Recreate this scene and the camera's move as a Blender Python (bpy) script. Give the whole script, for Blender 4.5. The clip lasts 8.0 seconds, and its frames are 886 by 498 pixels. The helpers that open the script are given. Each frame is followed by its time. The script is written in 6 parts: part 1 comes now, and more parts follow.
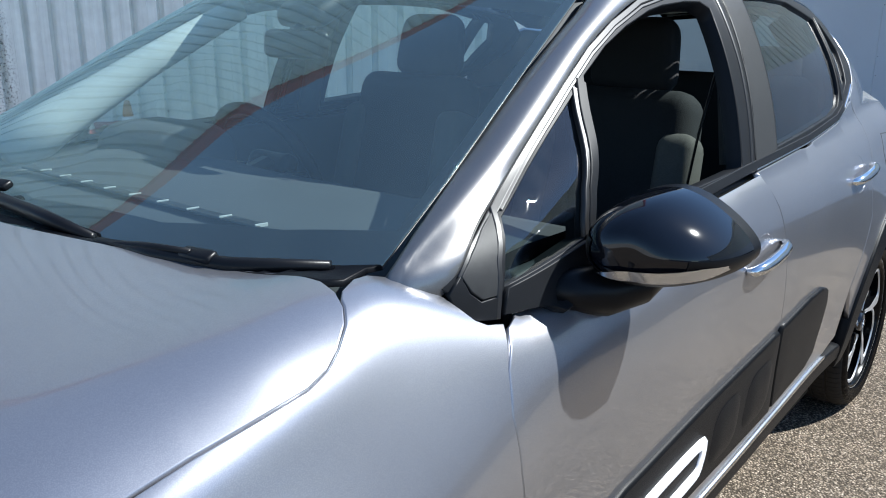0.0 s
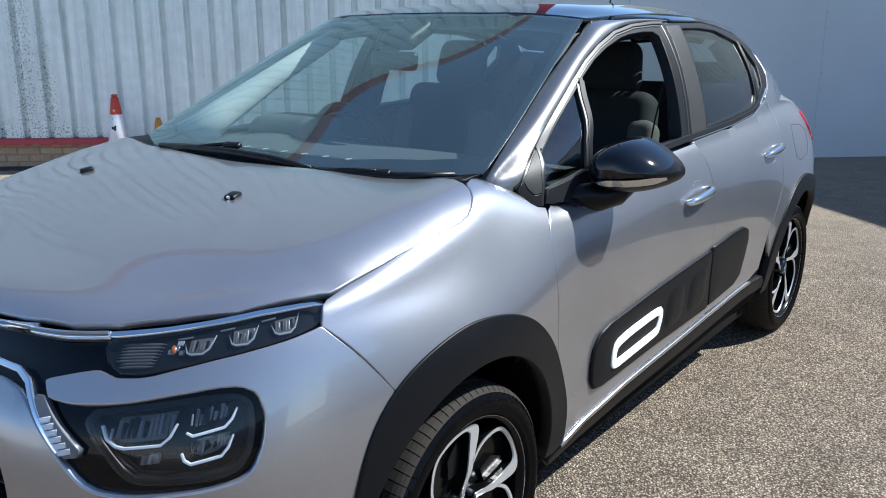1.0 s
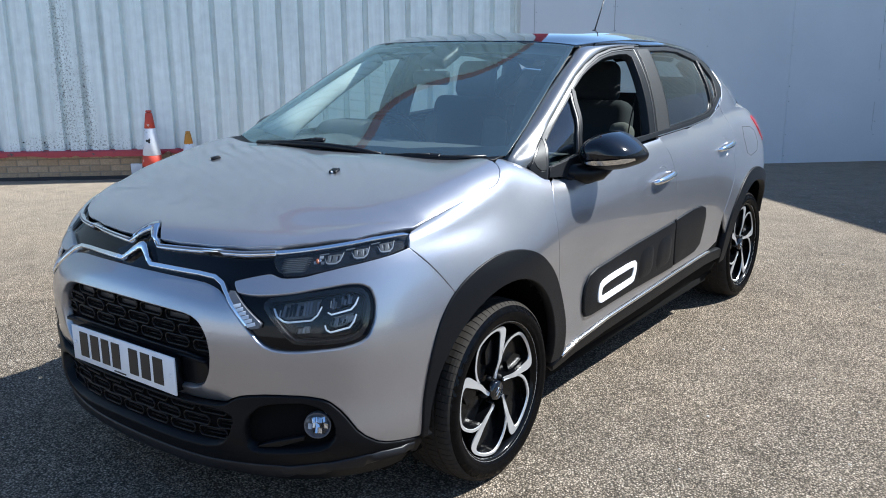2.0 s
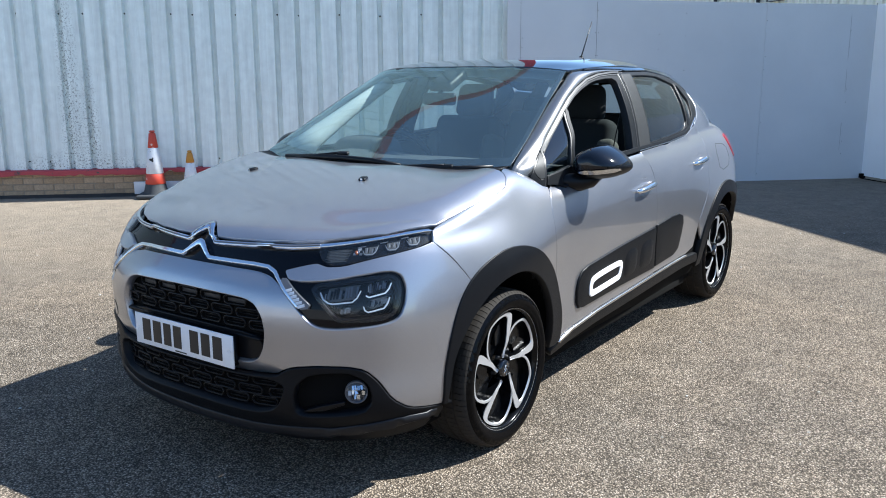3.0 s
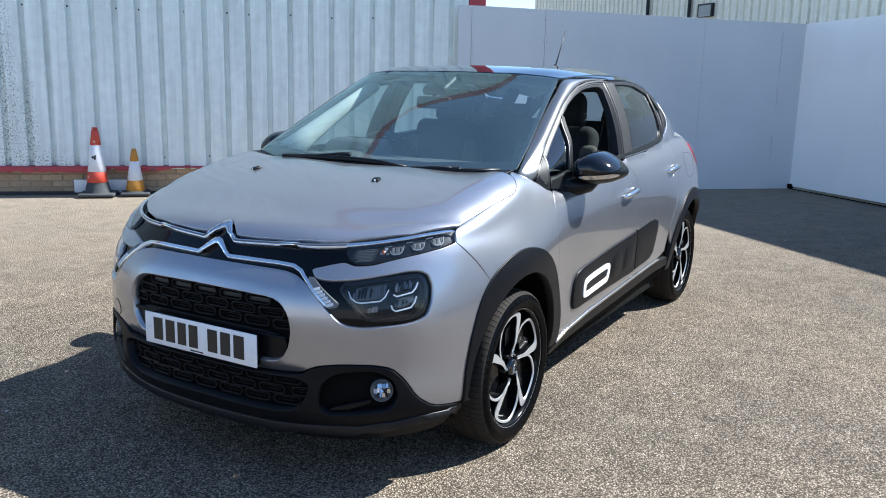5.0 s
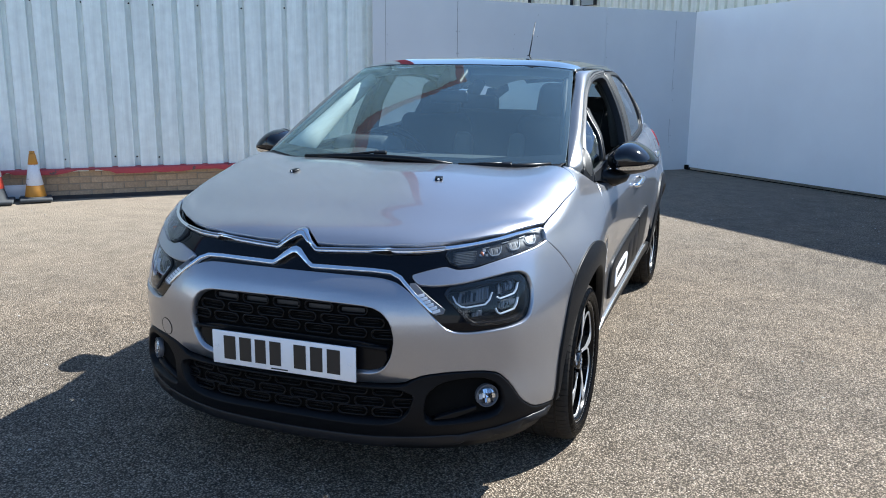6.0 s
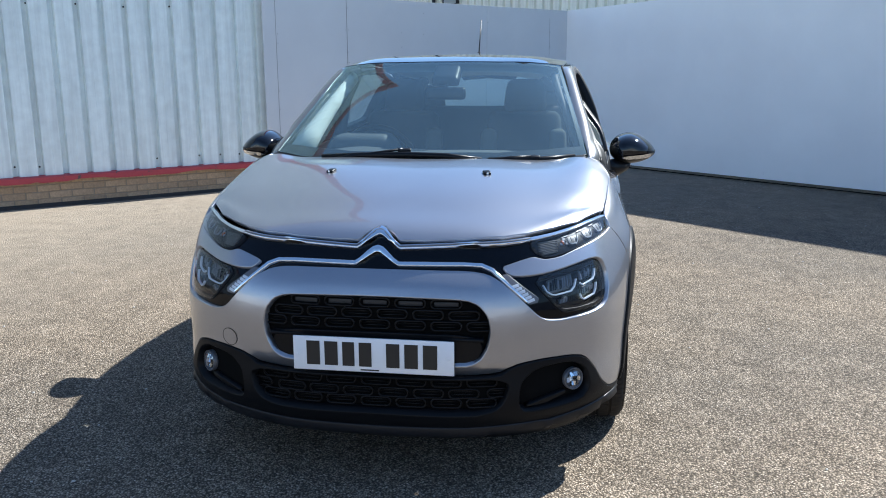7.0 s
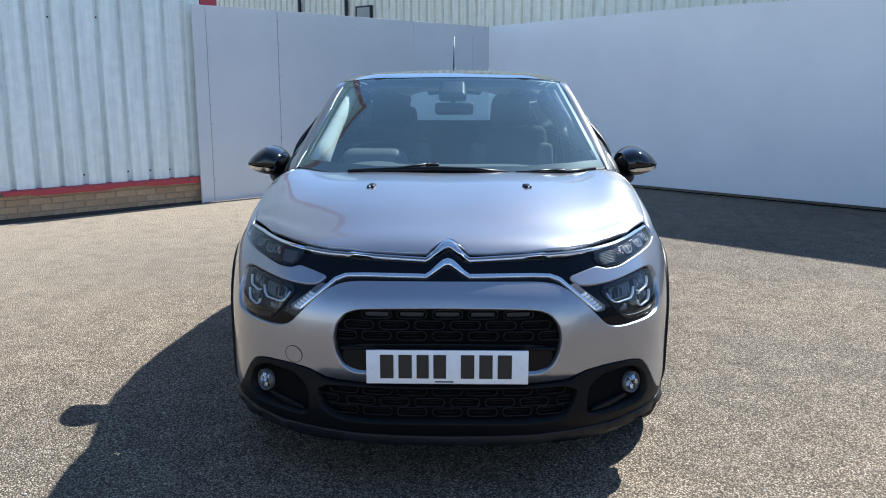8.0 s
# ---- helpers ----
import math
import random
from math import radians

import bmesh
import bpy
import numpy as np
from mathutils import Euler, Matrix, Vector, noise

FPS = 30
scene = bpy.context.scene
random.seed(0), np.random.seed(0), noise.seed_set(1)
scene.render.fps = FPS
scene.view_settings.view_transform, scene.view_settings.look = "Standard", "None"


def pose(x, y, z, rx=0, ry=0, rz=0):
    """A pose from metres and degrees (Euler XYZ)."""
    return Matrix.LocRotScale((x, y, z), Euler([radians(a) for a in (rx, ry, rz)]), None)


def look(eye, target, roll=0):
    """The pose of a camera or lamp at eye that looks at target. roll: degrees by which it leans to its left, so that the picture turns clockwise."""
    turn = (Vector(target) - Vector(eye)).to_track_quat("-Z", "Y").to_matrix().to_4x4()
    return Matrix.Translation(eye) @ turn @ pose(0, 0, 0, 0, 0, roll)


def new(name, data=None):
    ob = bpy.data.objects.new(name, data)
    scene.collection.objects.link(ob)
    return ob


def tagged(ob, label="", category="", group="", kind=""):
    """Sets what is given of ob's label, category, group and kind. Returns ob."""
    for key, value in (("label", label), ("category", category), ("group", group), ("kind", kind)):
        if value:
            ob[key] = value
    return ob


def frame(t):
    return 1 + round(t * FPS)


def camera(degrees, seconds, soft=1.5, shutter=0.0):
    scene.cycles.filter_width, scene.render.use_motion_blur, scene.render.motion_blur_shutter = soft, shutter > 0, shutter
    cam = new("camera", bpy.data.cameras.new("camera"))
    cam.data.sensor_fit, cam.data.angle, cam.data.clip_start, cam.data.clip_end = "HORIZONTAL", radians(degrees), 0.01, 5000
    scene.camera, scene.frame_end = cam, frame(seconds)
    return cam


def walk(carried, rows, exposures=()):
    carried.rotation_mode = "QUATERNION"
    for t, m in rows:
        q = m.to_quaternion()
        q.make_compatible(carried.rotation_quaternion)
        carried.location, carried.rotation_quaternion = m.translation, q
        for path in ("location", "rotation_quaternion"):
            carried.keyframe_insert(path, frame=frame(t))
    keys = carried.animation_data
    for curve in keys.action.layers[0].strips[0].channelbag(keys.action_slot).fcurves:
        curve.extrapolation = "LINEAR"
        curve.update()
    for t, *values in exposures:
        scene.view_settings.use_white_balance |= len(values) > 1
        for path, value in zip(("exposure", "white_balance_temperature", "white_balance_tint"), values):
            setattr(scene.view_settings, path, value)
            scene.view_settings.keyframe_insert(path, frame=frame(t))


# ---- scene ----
from mathutils.bvhtree import BVHTree
from mathutils.geometry import barycentric_transform, delaunay_2d_cdt

cam = camera(55.7, 8.0, 1.0)
PATH = [
    (0, (1.353, -0.479, 1.326), (0.145, 1.016, 0.775), 0.4),
    (0.5, (1.565, -0.935, 1.321), (0.376, 0.585, 0.794), -0.0),
    (1, (1.778, -1.359, 1.341), (0.603, 0.18, 0.841), 0.0),
    (1.5, (2.004, -1.77, 1.358), (0.825, -0.229, 0.876), -0.3),
    (3, (2.336, -2.544, 1.375), (1.201, -0.949, 0.963), -0.3),
    (3.5, (2.343, -2.581, 1.379), (1.202, -0.987, 0.983), -0.0),
    (4, (2.343, -2.578, 1.377), (1.206, -0.98, 0.984), 0.2),
    (5.5, (1.763, -2.914, 1.368), (0.929, -1.143, 0.96), 1.3),
    (6, (1.36, -3.029, 1.38), (0.685, -1.194, 0.96), 0.5),
    (6.5, (0.974, -3.19, 1.374), (0.488, -1.297, 0.948), -0.1),
    (7, (0.61, -3.278, 1.371), (0.31, -1.345, 0.949), -0.3),
    (7.5, (0.263, -3.321, 1.378), (0.131, -1.369, 0.966), 0.0),
    (8, (0.035, -3.384, 1.383), (-0.002, -1.424, 0.991), -0.0),
]
walk(cam, [(t, look(eye, target, roll)) for t, eye, target, roll in PATH], [(0.0, 1.0, 5850, 6.5), (1.0, 1.01, 5850, 6.5), (1.5, 1.10, 5850, 6.5), (3.0, 1.24, 5850, 6.5), (6.5, 1.26, 5850, 6.5), (8.0, 1.20, 5850, 6.5)])


# ---- world and sun ----
SUN = Vector((.665, .69, 1.0)).normalized()
world = bpy.data.worlds.new("world")
scene.world = world
world.use_nodes = True
sky = world.node_tree.nodes.new("ShaderNodeTexSky")
sky.sky_type, sky.sun_disc = "NISHITA", False
sky.sun_elevation, sky.sun_rotation = math.asin(SUN.z), math.atan2(SUN.x, SUN.y)
sky.air_density, sky.dust_density, sky.ozone_density = 1.0, .15, 2.6
back = world.node_tree.nodes["Background"]
world.node_tree.links.new(sky.outputs[0], back.inputs[0])
back.inputs[1].default_value = .092
lamp = bpy.data.lights.new("sun", "SUN")
lamp.energy, lamp.angle, lamp.color = 5.0, radians(.55), (1, .94, .85)
sun = new("sun", lamp)
sun.matrix_world = look(SUN * 30, (0, 0, 0))

# ---- materials ----
def nodes_of(name):
    m = bpy.data.materials.new(name)
    m.use_nodes = True
    return m, m.node_tree.nodes, m.node_tree.links, m.node_tree.nodes["Principled BSDF"]


def texture(n, l, kind, scale, detail=4.0, rough=.55, coords=None, stretch=None):
    t = n.new(kind)
    t.inputs["Scale"].default_value = scale
    if kind == "ShaderNodeTexNoise":
        t.inputs["Detail"].default_value, t.inputs["Roughness"].default_value = detail, rough
    c = coords or n.new("ShaderNodeTexCoord").outputs["Object"]
    if stretch:
        mp = n.new("ShaderNodeMapping")
        mp.inputs["Scale"].default_value = stretch
        l.new(c, mp.inputs[0])
        c = mp.outputs[0]
    l.new(c, t.inputs["Vector"])
    return t


def ramp(n, l, source, stops):
    r = n.new("ShaderNodeValToRGB")
    e = r.color_ramp.elements
    while len(e) < len(stops):
        e.new(.5)
    for k, (p, c) in zip(e, stops):
        k.position = p
        k.color = (*c, 1) if isinstance(c, tuple) else (c, c, c, 1)
    l.new(source, r.inputs[0])
    return r.outputs[0]


def blend(n, l, a, b, factor, mode="MIX"):
    m = n.new("ShaderNodeMix")
    m.data_type, m.blend_type = "RGBA", mode
    for key, value in ((6, a), (7, b), (0, factor)):
        if isinstance(value, bpy.types.NodeSocket):
            l.new(value, m.inputs[key])
        elif key:
            m.inputs[key].default_value = (*value, 1)
        else:
            m.inputs[0].default_value = value
    return m.outputs[2]


def bump(n, l, height, strength, distance, b, slot="Normal"):
    k = n.new("ShaderNodeBump")
    k.inputs["Strength"].default_value, k.inputs["Distance"].default_value = strength, distance
    l.new(height, k.inputs["Height"])
    l.new(k.outputs[0], b.inputs[slot])


def plain(name, colour, rough=.5, metal=0.0, coat=0.0, vary=.25, scale=30, relief=0.0, relief_scale=300, broad=3.0, shine=.5):
    """A surface with broad and fine variation of colour and gloss, and fine relief."""
    m, n, l, b = nodes_of(name)
    fine = texture(n, l, "ShaderNodeTexNoise", scale)
    wide = texture(n, l, "ShaderNodeTexNoise", broad)
    dark = tuple(c * (1 - vary) for c in colour)
    light = tuple(min(1, c * (1 + vary * .6)) for c in colour)
    a = blend(n, l, dark, light, fine.outputs["Fac"])
    w = ramp(n, l, wide.outputs["Fac"], [(.3, 1 - vary * .6), (.7, 1.0)])
    l.new(blend(n, l, a, w, 1.0, "MULTIPLY"), b.inputs["Base Color"])
    r = n.new("ShaderNodeMapRange")
    r.inputs["To Min"].default_value, r.inputs["To Max"].default_value = max(.02, rough * .85), min(1, rough * 1.15)
    l.new(wide.outputs["Fac"], r.inputs[0])
    l.new(r.outputs[0], b.inputs["Roughness"])
    b.inputs["Metallic"].default_value = metal
    b.inputs["Specular IOR Level"].default_value = shine
    b.inputs["Coat Weight"].default_value, b.inputs["Coat Roughness"].default_value = coat, .03
    if relief:
        k = texture(n, l, "ShaderNodeTexNoise", relief_scale, 2)
        bump(n, l, k.outputs["Fac"], relief, .002, b)
    return m


def metallic_paint(name, bright, deep):
    m, n, l, b = nodes_of(name)
    flake = texture(n, l, "ShaderNodeTexVoronoi", 900)
    wide = texture(n, l, "ShaderNodeTexNoise", 2.5)
    spark = ramp(n, l, flake.outputs["Distance"], [(0, bright), (.6, deep)])
    dust_haze = ramp(n, l, wide.outputs["Fac"], [(.35, .93), (.65, 1.0)])
    l.new(blend(n, l, spark, dust_haze, 1.0, "MULTIPLY"), b.inputs["Base Color"])
    b.inputs["Metallic"].default_value, b.inputs["Roughness"].default_value = .80, .30
    b.inputs["Coat Weight"].default_value, b.inputs["Coat Roughness"].default_value, b.inputs["Coat IOR"].default_value = 1.0, .02, 1.58
    bump(n, l, flake.outputs["Distance"], .04, .0008, b)
    return m


def clear_glass(name, tint, ior=.075, dust_haze=0.0, sheen=(1, 1, 1)):
    """A thin pane: clear with a tint, a mirror towards grazing angles, and a thin teal film that paints in haze."""
    m = bpy.data.materials.new(name)
    m.use_nodes = True
    n, l = m.node_tree.nodes, m.node_tree.links
    n.clear()
    out, mix = n.new("ShaderNodeOutputMaterial"), n.new("ShaderNodeMixShader")
    clear, gloss, fres = n.new("ShaderNodeBsdfTransparent"), n.new("ShaderNodeBsdfGlossy"), n.new("ShaderNodeLayerWeight")
    clear.inputs[0].default_value = (*tint, 1)
    gloss.inputs["Roughness"].default_value = .01
    gloss.inputs["Color"].default_value = (*sheen, 1)
    fres.inputs[0].default_value = .5
    power, boost = n.new("ShaderNodeMath"), n.new("ShaderNodeMath")
    power.operation, boost.operation = "POWER", "MULTIPLY_ADD"
    power.inputs[1].default_value = 4.0
    boost.inputs[1].default_value, boost.inputs[2].default_value = .9, ior
    l.new(fres.outputs["Facing"], power.inputs[0])
    l.new(power.outputs[0], boost.inputs[0])
    l.new(boost.outputs[0], mix.inputs[0])
    l.new(clear.outputs[0], mix.inputs[1])
    l.new(gloss.outputs[0], mix.inputs[2])
    if dust_haze:
        # teal diffuse film: bright haze on the pane put in as colour
        film, lay = n.new("ShaderNodeBsdfDiffuse"), n.new("ShaderNodeMixShader")
        film.inputs[0].default_value = (.55, .74, .80, 1)
        spots = texture(n, l, "ShaderNodeTexNoise", 3.0, 6, .6)
        l.new(ramp(n, l, spots.outputs["Fac"], [(.3, dust_haze * .75), (.7, dust_haze * 1.2)]), lay.inputs[0])
        l.new(mix.outputs[0], lay.inputs[1])
        l.new(film.outputs[0], lay.inputs[2])
        l.new(lay.outputs[0], out.inputs[0])
        return m
    l.new(mix.outputs[0], out.inputs[0])
    return m


def tarmac_material():
    m, n, l, b = nodes_of("worn tarmac with pale chippings")
    cell = texture(n, l, "ShaderNodeTexVoronoi", 135)
    small = texture(n, l, "ShaderNodeTexVoronoi", 230)
    mid = texture(n, l, "ShaderNodeTexNoise", 5, 6, .65)
    wide = texture(n, l, "ShaderNodeTexNoise", .45, 5)
    grain = texture(n, l, "ShaderNodeTexNoise", 60, 4, .7)
    stone = ramp(n, l, cell.outputs["Color"], [(.12, (.23, .196, .160)), (.42, (.37, .314, .25)), (.70, (.52, .444, .356)), (.93, (.76, .675, .575))])
    joint = ramp(n, l, cell.outputs["Distance"], [(.30, 1.0), (.62, .24)])
    a = blend(n, l, blend(n, l, stone, joint, .95, "MULTIPLY"), (.73, .73, .73), 1.0, "MULTIPLY")
    a = blend(n, l, a, ramp(n, l, small.outputs["Color"], [(.2, .6), (.8, 1.35)]), .6, "MULTIPLY")
    a = blend(n, l, a, ramp(n, l, mid.outputs["Fac"], [(.33, .72), (.62, 1.12)]), .8, "MULTIPLY")
    a = blend(n, l, a, ramp(n, l, wide.outputs["Fac"], [(.36, (.88, .87, .86)), (.6, (1.12, 1.06, .99))]), 1.0, "MULTIPLY")
    # pale dust drifted along the workshop wall
    drift = n.new("ShaderNodeVectorMath")
    drift.operation = "DOT_PRODUCT"
    drift.inputs[1].default_value = (.676, -.737, 0)
    l.new(n.new("ShaderNodeTexCoord").outputs["Object"], drift.inputs[0])
    span = n.new("ShaderNodeMapRange")
    span.inputs["From Min"].default_value, span.inputs["From Max"].default_value = -6.3, -1.6
    span.inputs["To Min"].default_value, span.inputs["To Max"].default_value = .75, 0
    l.new(drift.outputs["Value"], span.inputs[0])
    veil = n.new("ShaderNodeMath")
    veil.operation = "MULTIPLY"
    l.new(span.outputs[0], veil.inputs[0])
    l.new(ramp(n, l, mid.outputs["Fac"], [(.25, .6), (.6, 1.0)]), veil.inputs[1])
    a = blend(n, l, a, (.33, .277, .215), veil.outputs[0])
    l.new(a, b.inputs["Base Color"])
    b.inputs["Roughness"].default_value = .88
    b.inputs["Specular IOR Level"].default_value = .12
    h = blend(n, l, ramp(n, l, cell.outputs["Distance"], [(.0, 1.0), (.7, .0)]), grain.outputs["Color"], .3)
    bump(n, l, h, .9, .008, b)
    return m


def cladding_material(name, colour, dirty):
    """Painted sheet steel with run marks down its length and mould near its foot."""
    m, n, l, b = nodes_of(name)
    fine = texture(n, l, "ShaderNodeTexNoise", 9, 6)
    run = texture(n, l, "ShaderNodeTexNoise", 1.0, 7, .6, stretch=(14, 14, .7))
    a = blend(n, l, tuple(c * .82 for c in colour), colour, ramp(n, l, run.outputs["Fac"], [(.32, 0.0), (.62, 1.0)]))
    a = blend(n, l, a, ramp(n, l, fine.outputs["Fac"], [(.3, .9), (.7, 1.03)]), 1.0, "MULTIPLY")
    if dirty:
        spots = texture(n, l, "ShaderNodeTexNoise", 48, 6, .75)
        # mould round one leaking lap, thinning out upwards
        patches = []
        for s, z, wide, tall in ((5.06, .30, .95, .26), (5.10, .55, .16, 2.6), (4.90, .45, .13, 1.3)):
            centre = n.new("ShaderNodeMapping")
            centre.inputs["Location"].default_value, centre.inputs["Scale"].default_value = (s / wide, 0, -z / tall), (1 / wide, 0, 1 / tall)
            l.new(n.new("ShaderNodeTexCoord").outputs["Object"], centre.inputs[0])
            ball = n.new("ShaderNodeTexGradient")
            ball.gradient_type = "SPHERICAL"
            l.new(centre.outputs[0], ball.inputs[0])
            patches.append(ball.outputs["Fac"])
        patch = patches[0]
        for other in patches[1:]:
            top = n.new("ShaderNodeMath")
            top.operation = "MAXIMUM"
            l.new(patch, top.inputs[0])
            l.new(other, top.inputs[1])
            patch = top.outputs[0]
        patch = ramp(n, l, patch, [(.05, 0.0), (.65, 1.0)])
        hit = ramp(n, l, spots.outputs["Fac"], [(.52, 0.0), (.60, 1.0)])
        k = n.new("ShaderNodeMath")
        k.operation = "MULTIPLY"
        l.new(patch, k.inputs[0])
        l.new(hit, k.inputs[1])
        a = blend(n, l, a, (.10, .11, .10), k.outputs[0])
    l.new(a, b.inputs["Base Color"])
    b.inputs["Roughness"].default_value = .48
    bump(n, l, fine.outputs["Fac"], .12, .004, b)
    return m


def piece_material(name, colours, rough, relief=.3):
    """For pieces such as bricks: one of several tones by the piece's own random number."""
    m, n, l, b = nodes_of(name)
    info = n.new("ShaderNodeObjectInfo")
    tone = ramp(n, l, info.outputs["Random"], [(i / max(1, len(colours) - 1), c) for i, c in enumerate(colours)])
    grain = texture(n, l, "ShaderNodeTexNoise", 45, 6, .7)
    wide = texture(n, l, "ShaderNodeTexNoise", 3.5, 3)
    a = blend(n, l, tone, ramp(n, l, grain.outputs["Fac"], [(.3, .72), (.7, 1.12)]), 1.0, "MULTIPLY")
    a = blend(n, l, a, ramp(n, l, wide.outputs["Fac"], [(.35, .85), (.65, 1.05)]), 1.0, "MULTIPLY")
    l.new(a, b.inputs["Base Color"])
    b.inputs["Roughness"].default_value = rough
    bump(n, l, grain.outputs["Fac"], relief, .004, b)
    return m


def board_material(name, dull, clean):
    m, n, l, b = nodes_of(name)
    wide = texture(n, l, "ShaderNodeTexNoise", .9, 5)
    scuff = texture(n, l, "ShaderNodeTexNoise", 7, 8, .75, stretch=(1, 1, .5))
    fine = texture(n, l, "ShaderNodeTexNoise", 60, 3)
    a = blend(n, l, dull, clean, wide.outputs["Fac"])
    a = blend(n, l, a, (.42, .43, .45), ramp(n, l, scuff.outputs["Fac"], [(.66, 0.0), (.76, .8)]))
    l.new(a, b.inputs["Base Color"])
    b.inputs["Roughness"].default_value = .45
    bump(n, l, blend(n, l, wide.outputs["Color"], fine.outputs["Color"], .25), .12, .02, b)
    return m


def worn_paint(name, colour, under, amount=.55, scale=14):
    """Paint flaked away in places to what lies under it."""
    m, n, l, b = nodes_of(name)
    k = texture(n, l, "ShaderNodeTexNoise", scale, 8, .65)
    fine = texture(n, l, "ShaderNodeTexNoise", 50, 4)
    a = blend(n, l, tuple(c * .8 for c in colour), colour, fine.outputs["Fac"])
    a = blend(n, l, a, under, ramp(n, l, k.outputs["Fac"], [(amount, 0.0), (amount + .04, 1.0)]))
    l.new(a, b.inputs["Base Color"])
    b.inputs["Roughness"].default_value = .55
    bump(n, l, k.outputs["Fac"], .15, .004, b)
    return m


PAINT = metallic_paint("silver metallic paint", (.46, .466, .50), (.325, .33, .362))
# the metallic paint at a little over half the body's brightness, for the pillars
PILLAR_PAINT = metallic_paint("darker tone of the metallic paint", (.26, .253, .246), (.185, .18, .175))
GLOSS_BLACK = plain("gloss black paint", (.003, .004, .007), .06, coat=1.0, vary=.1, shine=.40)
MIRROR_BLACK = plain("gloss black mirror shell", (.003, .004, .007), .08, coat=.75, vary=.1, shine=.12)
NOSE_BLACK = plain("deep black nose panel", (.0025, .003, .005), .12, coat=.30, vary=.1, shine=.08)
PILLAR_GREY = plain("grained dark grey trim", (.030, .031, .032), .5, vary=.3, scale=60, relief=.10, relief_scale=900, shine=.3)
FRAME_GREY = plain("dark satin door frame", (.013, .014, .016), .42, vary=.15, relief=.03, shine=.13)
SATIN_BLACK = plain("satin black trim", (.006, .0065, .008), .34, vary=.2, relief=.05, shine=.2)
GRILLE_BLACK = plain("moulded black grille", (.004, .004, .005), .35, vary=.2, shine=.22)
PLASTIC = plain("grained dark plastic", (.0055, .0062, .0080), .42, shine=.14, vary=.22, scale=60, relief=.12, relief_scale=1100)
# lighter copy of the dark plastic, with the lip's sheen put into its colour
LIP_PLASTIC = plain("dark plastic lip lightened for sheen", (.011, .012, .015), .40, shine=.28, vary=.2, scale=40, relief=.05, relief_scale=900)
DEEP = plain("black underside", (.004, .004, .004), .9, vary=.2, shine=.1)
CHROME = plain("bright chrome", (.83, .84, .86), .08, metal=1.0, vary=.04)
SATIN_CHROME = plain("satin chrome", (.72, .73, .75), .22, metal=1.0, vary=.06)
RUBBER = plain("tyre rubber", (.003, .003, .0035), .5, shine=.0, coat=.22, vary=.35, scale=40, relief=.04)
ALLOY = plain("machined alloy", (.60, .61, .63), .33, metal=.65, vary=.08)
RIM_BLACK = plain("gloss black alloy", (.0025, .0028, .0035), .18, vary=.15, shine=.2)
STEEL = plain("dull brake steel", (.008, .008, .008), .6, metal=.2, vary=.25)
SCREEN_GLASS = clear_glass("windscreen glass", (.87, .97, .96), .115, .034, (.72, .95, .98))
SIDE_GLASS = clear_glass("side glass", (.58, .67, .65), .09)
LENS = clear_glass("lamp cover", (.88, .91, .94), .035, .003)
# surface of the added, unseen walls, pale so that they bounce sunlight
BOUNCE_WALL = plain("pale light bouncing wall", (.61, .62, .63), .9, vary=.25, scale=8)
TREAD = plain("dusty tyre tread", (.034, .030, .026), .75, vary=.3, scale=60, shine=.15)
FABRIC = plain("charcoal seat cloth", (.014, .015, .017), .9, vary=.3, scale=150, relief=.4, relief_scale=400)
SIDE_CLOTH = plain("grey brown seat cloth", (.10, .095, .085), .9, vary=.25, scale=150, relief=.4, relief_scale=400)
DASH = plain("dark grey dashboard", (.058, .062, .066), .65, vary=.15, relief=.06, relief_scale=900, shine=.3)
LINING = plain("pale grey roof lining", (.45, .47, .46), .85, vary=.08)
PLATE_WHITE = plain("white number plate", (.80, .81, .83), .3, vary=.05)
INK = plain("black ink", (.012, .012, .013), .4, vary=.1)
LAMP_WHITE = plain("pale light guide", (.62, .65, .70), .2, vary=.08)
REFLECTOR = plain("lamp reflector", (.60, .62, .66), .2, metal=1.0, vary=.25, scale=90)
LAMP_PALE = plain("soft pale light guide", (.21, .225, .25), .25, vary=.15)
LAMP_GREY = plain("grey lamp facets", (.125, .13, .145), .35, metal=.25, vary=.3, scale=120)
LAMP_DIM = plain("smoky lamp reflector", (.085, .084, .082), .35, vary=.4, scale=160, shine=.3)
LAMP_DARK = plain("dark lamp housing", (.007, .008, .011), .3, vary=.2, shine=.12)
AMBER = plain("amber bulb", (.30, .08, .025), .25, vary=.1)
TAIL_RED = plain("red lamp plastic", (.42, .012, .02), .1, coat=.6, vary=.1)
BADGE_WHITE = plain("white insert", (.80, .80, .82), .4, vary=.05)
SEAL = plain("grey rubber seal", (.03, .031, .034), .45, vary=.15, shine=.3)
TARMAC = tarmac_material()
CLAD_GREY = cladding_material("grey blue profiled steel", (.85, .91, .885), True)
CLAD_CREAM = cladding_material("cream profiled steel", (.98, .965, .84), False)
BOARD = board_material("white painted board with scuffs", (.54, .55, .57), (.72, .73, .74))
BOARD_CLEAN = board_material("clean white painted board", (.80, .80, .81), (1.0, 1.0, .995))
BRICK = piece_material("buff brick", [(.50, .345, .205), (.55, .39, .245), (.52, .36, .22), (.45, .31, .19), (.57, .41, .265)], .9)
DARK_STRIP = plain("rough dark strip", (.045, .040, .036), .95, vary=.5, scale=90, relief=.8, relief_scale=160)
